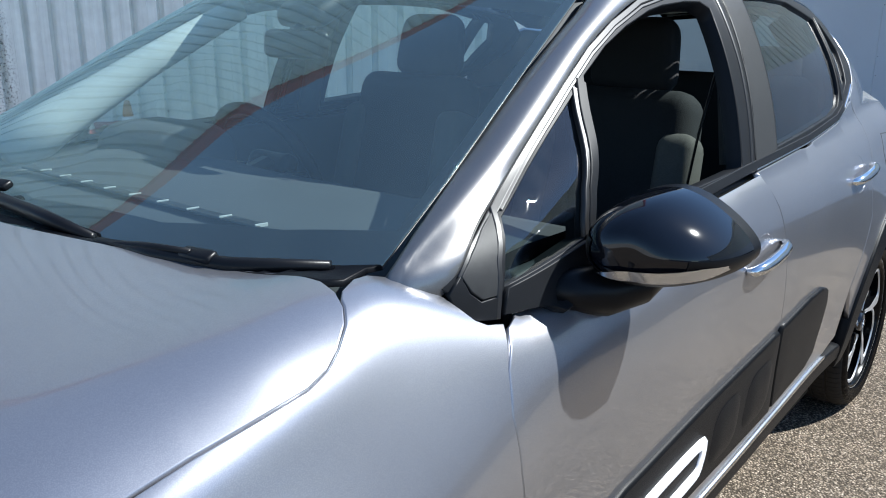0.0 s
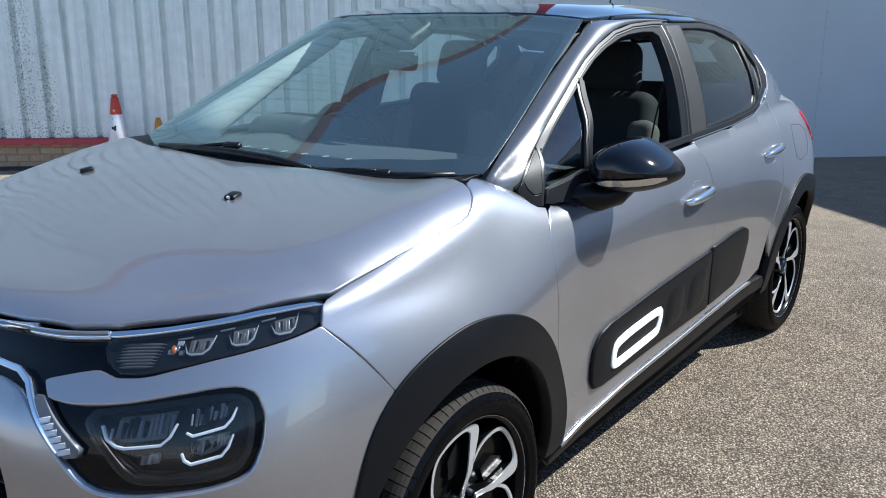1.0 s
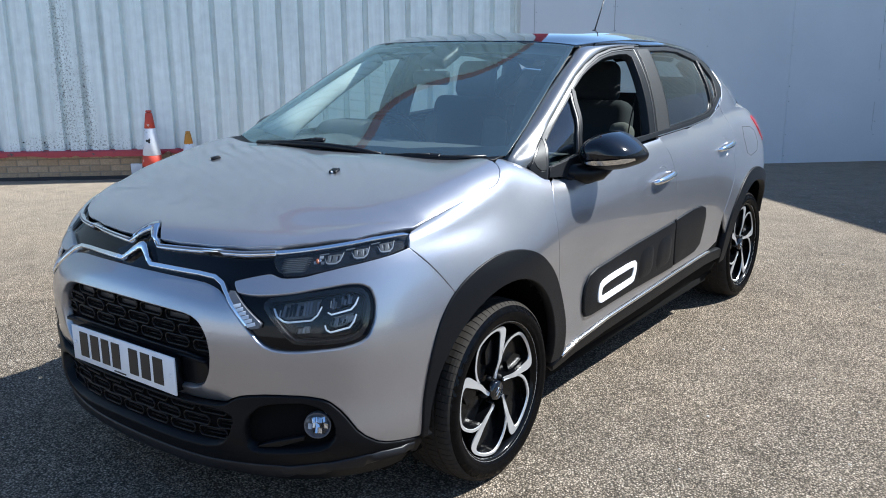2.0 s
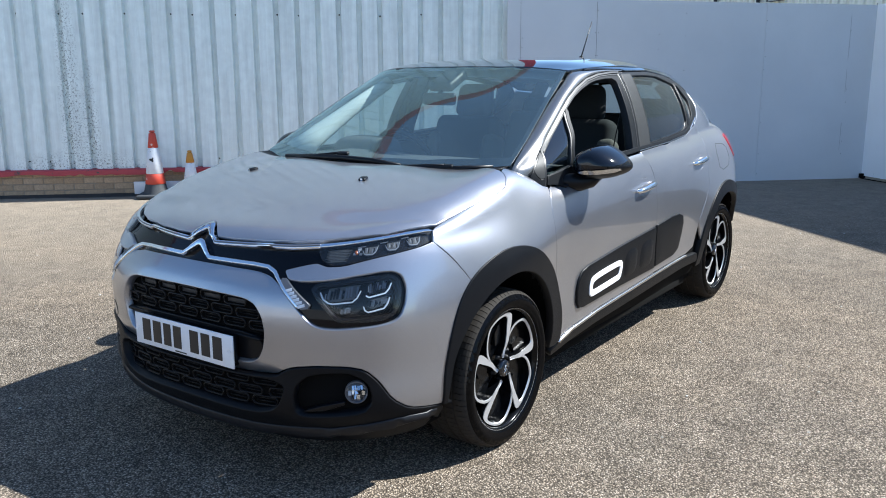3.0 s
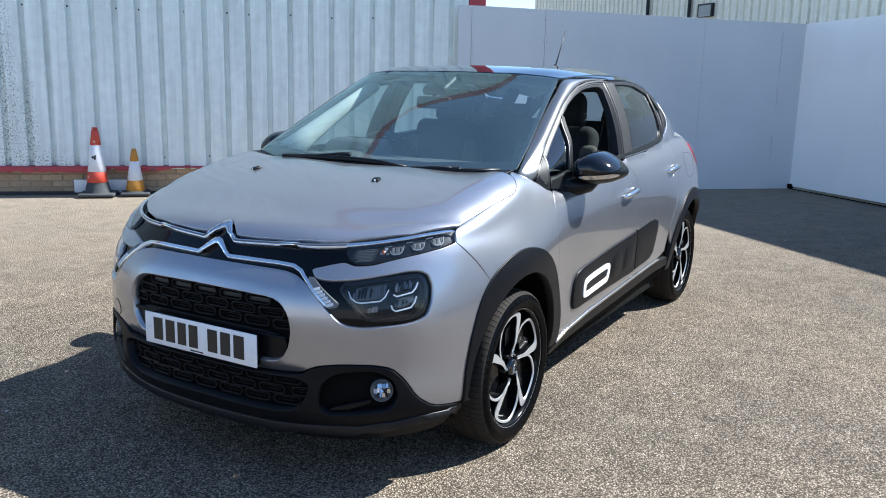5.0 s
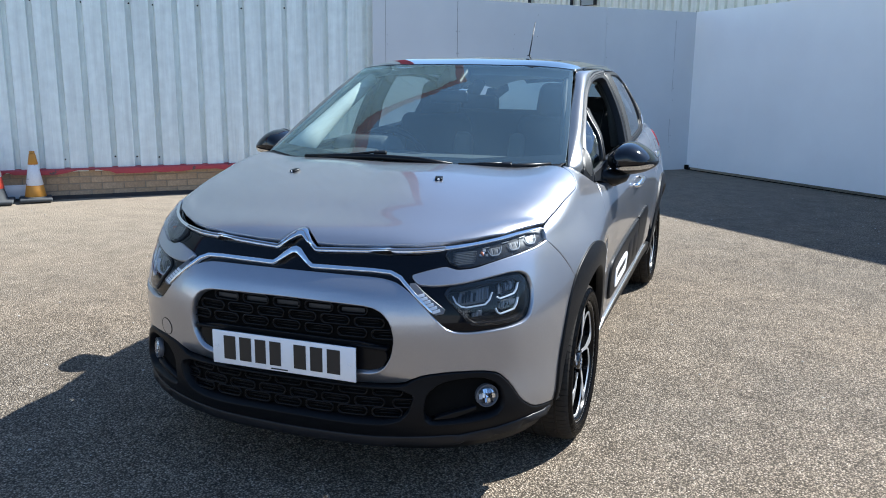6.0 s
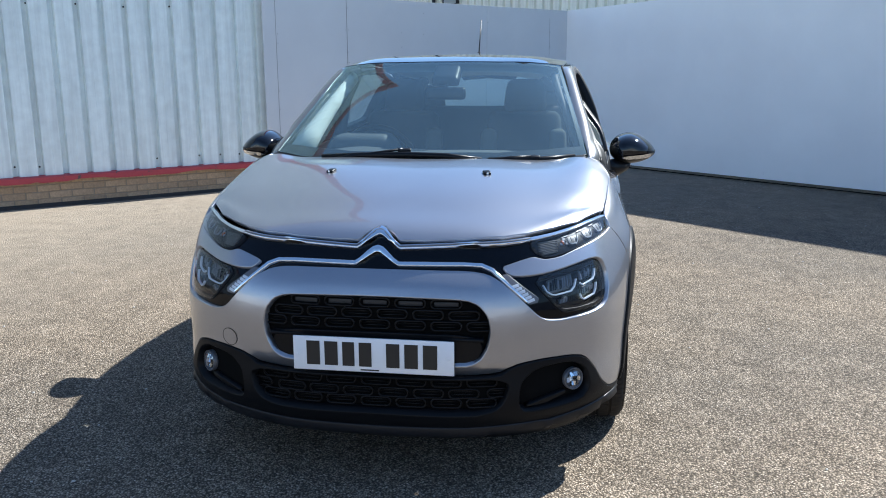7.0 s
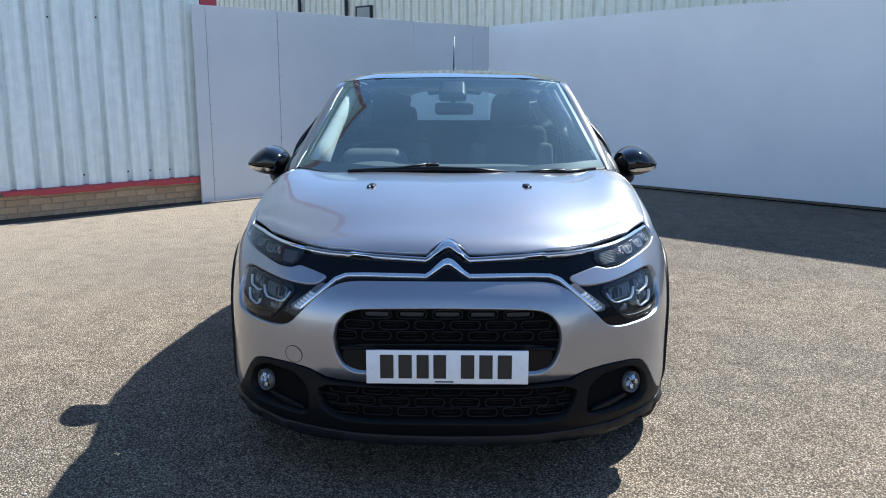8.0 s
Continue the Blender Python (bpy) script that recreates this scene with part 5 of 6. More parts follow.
def windscreen_pillar(flip):
    """A smooth crowned pillar beside the windscreen, from the wing up to the roof."""
    low = [(.300, .972), (.37, 1.030), (.445, 1.071), (.522, 1.113), (.606, 1.159), (.709, 1.214), (.81, 1.265), (.91, 1.306), (1.03, 1.345), (1.15, 1.366), (1.30, 1.376), (1.42, 1.378)]
    high = [(.246, 1.016), (.306, 1.046), (.393, 1.091), (.486, 1.139), (.583, 1.190), (.696, 1.248), (.80, 1.300), (.90, 1.347), (.965, 1.375), (1.08, 1.383), (1.2, 1.384), (1.42, 1.382)]
    lines = []
    for line in (low, high):
        p = np.asarray(line)
        k = np.concatenate([[0], np.cumsum(np.linalg.norm(np.diff(p, axis=0), axis=1))])
        lines.append(spline(p, k, np.linspace(0, k[-1], 60)))
    bm = bmesh.new()
    across = [(0, -.02), (0, .001)] + [(f / 18, .006 + .026 * f / 18 - .040 * (f / 18) ** 2) for f in range(19)]
    lip = [(-.003, -.001, -.001), (-.006, -.002, -.004), (-.007, -.001, -.02)]
    rows = []
    for number, (a, b) in enumerate(zip(*lines)):
        row, grow = [], min(1, .40 + number / 22, .15 + (59 - number) / 18)
        for f, rise in across:
            q = a + (b - a) * f
            place, n = shot("x", q[0], q[1], "house")
            place = place + n * (rise * grow - .006 * max(0, 1 - number / 4))
            row.append(bm.verts.new((-place.x if flip else place.x, place.y, place.z)))
        # the lip over the edge of the glass
        for x, y, z in lip:
            row.append(bm.verts.new((-(place.x + x) if flip else place.x + x, place.y + y, place.z + z)))
        rows.append(row)
    # the foot runs on down inside the wing
    for drop in (.012, .05):
        rows.insert(0, [bm.verts.new(v.co + Vector((0, -.4 * drop, -drop))) for v in rows[0]])
    for a, b in zip(rows, rows[1:]):
        for i in range(len(a) - 1):
            bm.faces.new((a[i], a[i + 1], b[i + 1], b[i]))
    bmesh.ops.recalc_face_normals(bm, faces=bm.faces)
    part("windscreen_pillar", bm, PILLAR_PAINT, car, "windscreen pillar in a darker metallic tone")


ROOF_SIDE = [(1.08, 1.389), (1.3, 1.399), (1.7, 1.394), (2.1, 1.369), (2.45, 1.334), (2.62, 1.308), (2.62, 1.262), (2.55, 1.252), (2.42, 1.262), (2.30, 1.301), (2.146, 1.342), (1.95, 1.365), (1.75, 1.381), (1.46, 1.379), (1.43, 1.385), (1.2, 1.389)]

for flip in (False, True):
    s = -1 if flip else 1
    side_line = [(.3695, .9315)] + DOOR_FRONT[1:] + OUTER_ARCH[:41] + [(-.311, .770), (-.362, .831), (-.345, .862), (-.330, .870)] + WING_TOP
    edge_line = [shot("x", p, q, "lower")[0] for p, q in side_line] + [Vector(p) for p in WING_EDGE]
    wing = panel("front_wing", "d", [(p.y, (p.z - p.x) * .70711) for p in edge_line], PAINT, car, on="lower", label="silver front wing", flip=flip, proud=.001, step=.014)
    front_door = panel("front_door", "x", DOOR_FRONT[::-1] + [(.45, .942), (.62, .958), (.96, .981)] + DOOR_GAP + FOOT[3:0:-1], PAINT, car, on="lower", label="silver front door with open window" if not flip else "silver front door", flip=flip, proud=.001)
    rear_door = panel("rear_door", "x", DOOR_GAP[::-1] + [(1.31, .996), (1.7, 1.010), (2.0, 1.030), (2.09, 1.052)] + REAR_GAP[::-1] + FOOT[6:3:-1], PAINT, car, label="silver rear door", flip=flip, proud=.001)
    quarter = panel("rear_quarter", "x", [(2.205, 1.085), (2.268, 1.105), (2.39, 1.183), (2.395, 1.247), (2.42, 1.257), (2.55, 1.247), (2.64, 1.235), (2.72, 1.14), (2.82, 1.02), (2.93, .95), (2.945, .5), (2.93, .30), (2.95, .30)] + arc(ARCH_REAR, .425, 2, 163, 18) + [(2.079, .55), (2.154, .66), (2.209, .744), (2.206, .83), (2.24, .93), (2.245, 1.0)], PAINT, car, label="silver rear quarter panel", flip=flip, proud=.001)
    house = panel("window_surround", "x", HOUSE, FRAME_GREY, car, holes=list(WINDOWS.values()), label="black window surround", on="house", flip=flip, depth=.035, step=.022)
    windscreen_pillar(flip)
    panel("roof_side", "x", ROOF_SIDE, GLOSS_BLACK, car, label="gloss black roof edge", on="house", flip=flip, proud=.001, step=.02)
    # bright and grey lines round the door openings
    panel("seal_line", "x", strip([(.330, .993), (.37, 1.025), (.445, 1.066), (.522, 1.108), (.606, 1.154), (.709, 1.209), (.81, 1.260), (.91, 1.301), (1.03, 1.340), (1.15, 1.361), (1.28, 1.370), (1.36, 1.371)], .006), INK, house, proud=.004, depth=.008, gap=0, step=.02, flip=flip, on="house")
    panel("seal_line", "x", strip([(.445, 1.0605), (.522, 1.1025), (.606, 1.1475), (.709, 1.2025), (.81, 1.253), (.91, 1.294), (1.03, 1.332), (1.15, 1.353), (1.28, 1.361), (1.33, 1.360)], .0022), INK, house, proud=.003, depth=.006, gap=0, step=.02, flip=flip, on="house")
    panel("seal_line", "x", strip([(1.345, 1.362), (1.325, 1.22), (1.295, 1.08), (1.277, 1.004)], .005), INK, house, proud=.003, depth=.008, gap=0, step=.02, flip=flip, on="house")
    panel("seal_line", "x", strip([(.375, .933), (.381, .962), (.393, 1.003), (.432, 1.060)], .005), INK, house, proud=.008, depth=.008, gap=0, step=.02, flip=flip, on="house")
    panel("seal_line", "x", strip([(.595, 1.0), (.600, 1.025), (.617, 1.065), (.683, 1.151), (.722, 1.203)], .007), INK, house, proud=.003, depth=.01, gap=0, step=.02, flip=flip, on="house")
    panel("window_bar", "x", strip([(.607, 1.0), (.613, 1.026), (.629, 1.065), (.695, 1.152), (.742, 1.212)], .013), FRAME_GREY, house, label="satin grey upright between the panes", proud=.006, depth=.01, gap=0, step=.02, flip=flip, on="house")
    panel("belt_trim", "x", strip([(.62, .975), (.96, .996), (1.25, 1.010), (1.7, 1.024), (2.0, 1.045), (2.09, 1.068)], .016), FRAME_GREY, house, proud=.004, depth=.01, gap=0, flip=flip, on="house")
    panel("belt_line", "x", strip([(1.30, 1.003), (1.7, 1.0165), (2.0, 1.0365), (2.09, 1.058), (2.25, 1.116)], .0022), SATIN_CHROME, house, proud=.0045, depth=.008, gap=0, step=.02, flip=flip, on="house")
    panel("pillar_cover", "x", [(1.30, 1.012), (1.375, 1.362), (1.485, 1.366), (1.46, 1.20), (1.44, 1.025)], PILLAR_GREY, house, proud=.003, depth=.006, label="satin black door pillar cover", flip=flip, on="house")
    panel("glass_divider", "x", strip([(2.08, 1.085), (2.112, 1.19), (2.142, 1.305)], .014), SATIN_BLACK, house, proud=.003, depth=.01, gap=0, flip=flip, on="house")
    for key, glassy in WINDOWS.items():
        if key == "front" and not flip:
            continue
        panel({"quarter": "quarter_glass", "front": "door_glass", "rear": "door_glass", "small": "quarter_glass"}[key], "x", glassy, SIDE_GLASS, house, on="house", gap=-.008, proud=-.008, depth=.003, flip=flip, step=.03)
    # plastic cladding
    arch = panel("arch_cladding", "x", OUTER_ARCH + [(-.345, .284)] + arc((-.002, .31), .361, 184, -5, 32) + [(.40, .275)], PLASTIC, car, label="dark grained wheel arch cladding", proud=.008, depth=.03, edge=.005, gap=.001, flip=flip)
    panel("arch_cladding", "x", arc(ARCH_REAR, .422, 20, 184, 22) + arc(ARCH_REAR, .356, 184, 20, 22), PLASTIC, car, label="dark grained wheel arch cladding", proud=.010, depth=.03, edge=.005, gap=.001, flip=flip)
    sill = panel("sill", "x", [(.445, .268)] + [(y, z - .022) for y, z in FOOT[1:7]] + [(2.10, .36), (2.14, .31), (1.9, .312), (1.5, .300), (.8, .272), (.56, .250), (.42, .222), (.40, .250)], PLASTIC, car, label="dark plastic sill", proud=.006, depth=.03, edge=.006, flip=flip)
    panel("sill_strip", "x", strip([(y, z - .009) for y, z in FOOT[:7]], .008), SATIN_CHROME, sill, proud=.010, depth=.012, gap=0, step=.02, flip=flip)
    part("sill_flange", box((.03, 1.72, .05), (s * .715, 1.27, .195), .008), DEEP, sill)
    # side bumper pads
    PAD = [(.572, .42), (.566, .47), (.572, .515), (.60, .547), (.66, .563), (1.0, .592), (1.395, .618), (1.402, .60), (1.425, .415), (1.42, .408), (1.0, .402), (.63, .390), (.59, .395)]
    pad = panel("door_pad", "x", PAD, PLASTIC, front_door, label="dark door pad with white outlined capsule", proud=.012, depth=.02, edge=.007, gap=0, dome=.004, flip=flip)
    panel("door_pad", "x", [(1.415, .622), (1.62, .640), (1.72, .640), (1.775, .625), (1.797, .585), (1.79, .52), (1.765, .45), (1.70, .425), (1.445, .413)], PLASTIC, rear_door, label="dark door pad", proud=.012, depth=.02, edge=.007, gap=0, dome=.004, flip=flip)
    for root, y0, z0, width, rise in ((pad, 1.03, .432, .15, .125), (pad, 1.21, .437, .165, .13)):
        capsule = [(y0, z0), (y0 + width, z0 + .006), (y0 + width - .004, z0 + rise + .01), (y0 + .008, z0 + rise)]
        panel("capsule", "x", capsule, PLASTIC, root, proud=.016, depth=.01, edge=.006, gap=0, soft=2, dome=.007, flip=flip, step=.018)
    ring = [(.668, .437), (.664, .475), (.680, .508), (.76, .520), (.95, .531), (.995, .525), (1.0, .49), (.985, .448), (.96, .440), (.76, .428), (.69, .424)]
    panel("white_capsule_ring", "x", ring, BADGE_WHITE, pad, holes=[shrunk(ring, .021).tolist()], label="white capsule outline", proud=.021, depth=.012, edge=.004, gap=0, soft=1, step=.014, flip=flip)
    # handles
    for y, z, door in ((1.235, .838, front_door), (2.05, .893, rear_door)):
        place, n = shot("x", y, z)
        panel("handle_cup", "x", [(y + .062 * math.cos(a * .3142), z - .004 + .050 * math.sin(a * .3142)) for a in range(20)], PAINT, door, proud=.0012, depth=.002, gap=0, step=.010, dome=-.022, edge=.0005, flip=flip)
        bar = tube([(s * (place.x + dx), y + dy, z + dy * .10) for dy, dx in ((-.102, .002), (-.094, .014), (-.07, .022), (-.03, .027), (.03, .028), (.07, .024), (.094, .016), (.102, .002))], [.006, .0095, .0115, .012, .012, .0115, .0095, .006], 12, flat=1.1)
        part("door_handle", bar, CHROME, door, "chrome pull handle")
    # fuel flap and tail lamp
    panel("tail_lamp", "x", [(2.72, .985), (2.76, .995), (2.82, .98), (2.90, .93), (2.91, .84), (2.85, .85), (2.78, .89)], TAIL_RED, car, label="red tail lamp", proud=.006, depth=.02, edge=.004, flip=flip)
    if not flip:
        panel("fuel_flap", "x", strip([(2.45, .955), (2.60, .945), (2.66, .92), (2.665, .86), (2.62, .815), (2.50, .80), (2.44, .82), (2.425, .90), (2.45, .955)], .0016), SEAL, quarter, proud=.002, depth=.004, gap=0, step=.012, flip=flip)
        panel("mirror_sail", "x", [(.386, .937), (.398, .968), (.50, .983), (.60, .997), (.645, .998), (.64, .980), (.60, .968), (.56, .945), (.52, .922), (.488, .918), (.462, .931), (.43, .935)], FRAME_GREY, front_door, proud=.010, depth=.014, gap=0, step=.012)
    panel("sail_band", "x", [(.309, .976), (.318, .952), (.337, .939), (.374, .933), (.381, .960), (.352, .958), (.336, .972), (.328, .994)], FRAME_GREY, house, proud=.007, depth=.012, gap=0, step=.010, label="dark satin trim round the foot of the pillar", flip=flip, on="house")
    panel("sail_cover", "x", [(.332, .995), (.342, .975), (.356, .963), (.378, .964), (.389, 1.003), (.425, 1.056), (.395, 1.040), (.360, 1.017)], PILLAR_GREY, house, proud=.006, depth=.01, gap=0, step=.012, label="black grained triangular trim", flip=flip, on="house")


def door_mirror(s):
    """A gloss black housing on an arm, with a bright strip along its lower edge and a glass at the back."""
    base = Vector((s * .868, .632, 1.004))
    def shape(u, v):
        # u round the housing as seen from the front, v from the front pole to the back rim
        a, b = u, v * math.pi / 2
        cx, cz = math.cos(a), math.sin(a)
        wide = .112 if cx > 0 else .092
        out = max(0, cx)
        tall = .072 * (1 - .40 * out ** 1.5) if cz > 0 else .064 * (1 - .30 * out ** 1.8)
        k = math.sin(b) ** .70
        y = -.145 * math.cos(b) ** .9 + .03
        sweep = .020 * max(0, cx * k) - .03 * max(0, -cx * k)
        flat = math.copysign(abs(cz) ** (1.0 if cz > 0 else .85), cz)
        return Vector((s * (cx * wide * k), y + sweep, flat * tall * k + .004 - .010 * max(0, cx * k) ** 2))
    def skin(lo, hi, v0, v1, push, name, material, parent, label=""):
        bm = bmesh.new()
        nu, nv = max(3, int((hi - lo) / .08)), 18
        rows = [[bm.verts.new(base + shape(lo + (hi - lo) * i / nu, v0 + (v1 - v0) * j / nv) * push) for i in range(nu + 1)] for j in range(nv + 1)]
        for a, b in zip(rows, rows[1:]):
            for i in range(nu):
                bm.faces.new((a[i], a[i + 1], b[i + 1], b[i]))
        bmesh.ops.remove_doubles(bm, verts=bm.verts, dist=1e-5)
        bmesh.ops.recalc_face_normals(bm, faces=bm.faces)
        return part(name, bm, material, parent, label)
    m = skin(0, 2 * math.pi, 0, 1.0, 1.0, "door_mirror", MIRROR_BLACK, car, "gloss black door mirror with bright strip")
    skin(math.pi - .30, 2 * math.pi + .10, .35, 1.0, 1.012, "lower_shell", SATIN_BLACK, m, "satin black lower mirror shell")
    bm = bmesh.new()
    rim = [base + shape(2 * math.pi * i / 40, 1.0) for i in range(40)]
    back = [bm.verts.new(p + Vector((0, .028, 0))) for p in rim]
    front = [bm.verts.new(p) for p in rim]
    for i in range(40):
        bm.faces.new((front[i], front[(i + 1) % 40], back[(i + 1) % 40], back[i]))
    part("rim", bm, SATIN_BLACK, m)
    bm = bmesh.new()
    bm.faces.new([bm.verts.new(p + Vector((0, .020, 0)) * 1.0 + (base - p) * .06) for p in rim])
    part("mirror_glass", bm, CHROME, m, "mirror glass", smooth=False)
    # bright strip, low across the front
    bm = bmesh.new()
    rows = []
    for i in range(25):
        f = i / 24
        x = -.042 + .146 * f
        zc = -.026 + .012 * f ** 2
        h = .0085 * min(1, 4 * f + .15) * min(1, 6 * (1 - f) + .4)
        ring = []
        for dz in (h, h * .4, -h * .4, -h):
            z = zc + dz
            # find the housing's front at this place
            best = None
            for j in range(60):
                v = j / 59
                for a in (math.atan2(z, x),):
                    q = shape(a, v)
                    d = math.hypot(q.x * s - x, q.z - z)
                    if best is None or d < best[0]:
                        best = (d, q)
            q = best[1]
            ring.append(bm.verts.new(base + Vector((s * x, q.y - .006, z)) ))
        rows.append(ring)
    for a, b in zip(rows, rows[1:]):
        for i in range(3):
            bm.faces.new((a[i], b[i], b[i + 1], a[i + 1]))
    part("bright_strip", bm, SATIN_CHROME, m, "satin chrome strip with side lamp")
    arm = tube([(s * .752, .500, .944), (s * .778, .530, .936), (s * .806, .572, .932), (s * .834, .618, .940), (s * .848, .650, .958)], [.026, .036, .040, .037, .03], 16, flat=.95)
    part("mirror_arm", arm, SATIN_BLACK, m, "satin black mirror arm")


door_mirror(1)
door_mirror(-1)

# roof, windows fore and aft
roof = panel("roof", "z", both([(0, .838), (.25, .858), (.43, .898), (.545, .958), (.572, 1.08), (.571, 1.3), (.576, 1.7), (.546, 2.1), (.491, 2.45), (.42, 2.71), (.33, 2.79), (.18, 2.83), (0, 2.84)]), GLOSS_BLACK, car, label="gloss black roof", on="roof", proud=.002, depth=.012, step=.035)
windscreen = panel("windscreen", "z", both([(0, .055), (.31, .095), (.52, .165), (.668, .248), (.641, .42), (.596, .66), (.541, .950), (.43, .892), (.25, .852), (0, .832)]), SCREEN_GLASS, car, label="clear windscreen", on="screen", proud=.0, depth=.004, step=.035)
SCREEN_RIM = both([(0, .055), (.31, .095), (.52, .165), (.668, .248), (.641, .42), (.596, .66), (.541, .950), (.43, .892), (.25, .852), (0, .832)])
SCREEN_HOLE = both([(0, .135), (.31, .172), (.50, .234), (.640, .305), (.620, .42), (.576, .66), (.524, .932), (.42, .880), (.24, .842), (0, .822)])
panel("black_band", "z", SCREEN_RIM, SATIN_BLACK, windscreen, holes=[SCREEN_HOLE], label="black printed edge of the windscreen", on="screen", proud=-.005, depth=.002, step=.03)
panel("scuttle_panel", "z", both([(0, .075), (.33, .108), (.50, .136), (.60, .153), (.650, .164), (.658, .20), (.670, .248), (.52, .170), (.31, .103), (0, .090)]), PLASTIC, car, proud=.002, depth=.01, step=.02, label="black scuttle panel")
panel("tailgate_window", "b", both([(0, 1.36), (.18, 1.352), (.32, 1.325), (.40, 1.285), (.47, 1.19), (.52, 1.09), (.50, 1.06), (0, 1.055)]), SIDE_GLASS, car, label="tailgate window", on="rear", proud=-.002, depth=.004, step=.04)
panel("tailgate_surround", "b", both([(0, 1.372), (.2, 1.362), (.36, 1.33), (.44, 1.285), (.54, 1.15), (.60, 1.03), (0, 1.03)]), GLOSS_BLACK, car, holes=[both([(0, 1.35), (.18, 1.342), (.31, 1.315), (.38, 1.28), (.45, 1.19), (.50, 1.09), (.48, 1.07), (0, 1.065)])], on="rear", proud=.002, depth=.02, step=.03)
panel("tailgate", "b", both([(0, 1.025), (.58, 1.025), (.64, .95), (.66, .66), (0, .66)]), PAINT, car, label="silver tailgate", on="lower", depth=.01, step=.05)
panel("rear_bumper", "b", both([(0, .655), (.60, .655), (.715, .66), (.715, .36), (.60, .33), (0, .33)]), PAINT, car, label="silver rear bumper", on="lower", depth=.01, step=.05)
panel("rear_valance", "b", both([(0, .325), (.60, .325), (.70, .35), (.70, .26), (0, .245)]), PLASTIC, car, label="dark plastic rear valance", on="lower", depth=.01, step=.05)
aerial = part("aerial", lathe([(1.445, .020), (1.455, .019), (1.468, .010), (1.470, .0)], 14, (0, 2.195, 0), "z"), SATIN_BLACK, roof, "black rod aerial")
part("rod", tube([(0, 2.197, 1.465), (0, 2.262, 1.570), (0, 2.328, 1.676)], [.0042, .0034, .003], 8), INK, aerial)

# wipers
def wiper(points, clip, arm):
    def on(x, y, up):
        p, n = shot("z", x, y - .012, "screen")
        return p + n * (up - .003)
    blade = tube([on(x, y, .015 if k else .010) for k, (x, y) in enumerate(reversed(points))], [.008] + [.0125] * (len(points) - 2) + [.008], 8, flat=1.0)
    w = part("wiper", blade, SATIN_BLACK, car, "black windscreen wiper")
    part("rubber_lip", tube([on(x, y + .008, .006) for x, y in points], .004, 6), RUBBER, w)
    p = on(*clip, .022)
    c = part("clip", box((.055, .022, .014), (0, 0, 0), .005), SATIN_BLACK, w)
    c.matrix_basis = Matrix.Translation(p) @ pose(0, 0, 0, 22, 0, 10)
    part("wiper_arm", tube([on(x, y, u) for x, y, u in arm], [.007, .008, .010, .012], 8, flat=.7), SATIN_BLACK, w)


wiper([(-.43, .150), (-.25, .128), (-.06, .118), (.10, .114), (.245, .116)], (-.075, .138), [(-.08, .140, .026), (-.20, .128, .022), (-.36, .125, .012), (-.50, .140, .004)])
wiper([(.27, .112), (.38, .130), (.50, .156), (.634, .196)], (.450, .152), [(.44, .150, .026), (.36, .132, .022), (.25, .106, .012), (.12, .092, .004)])


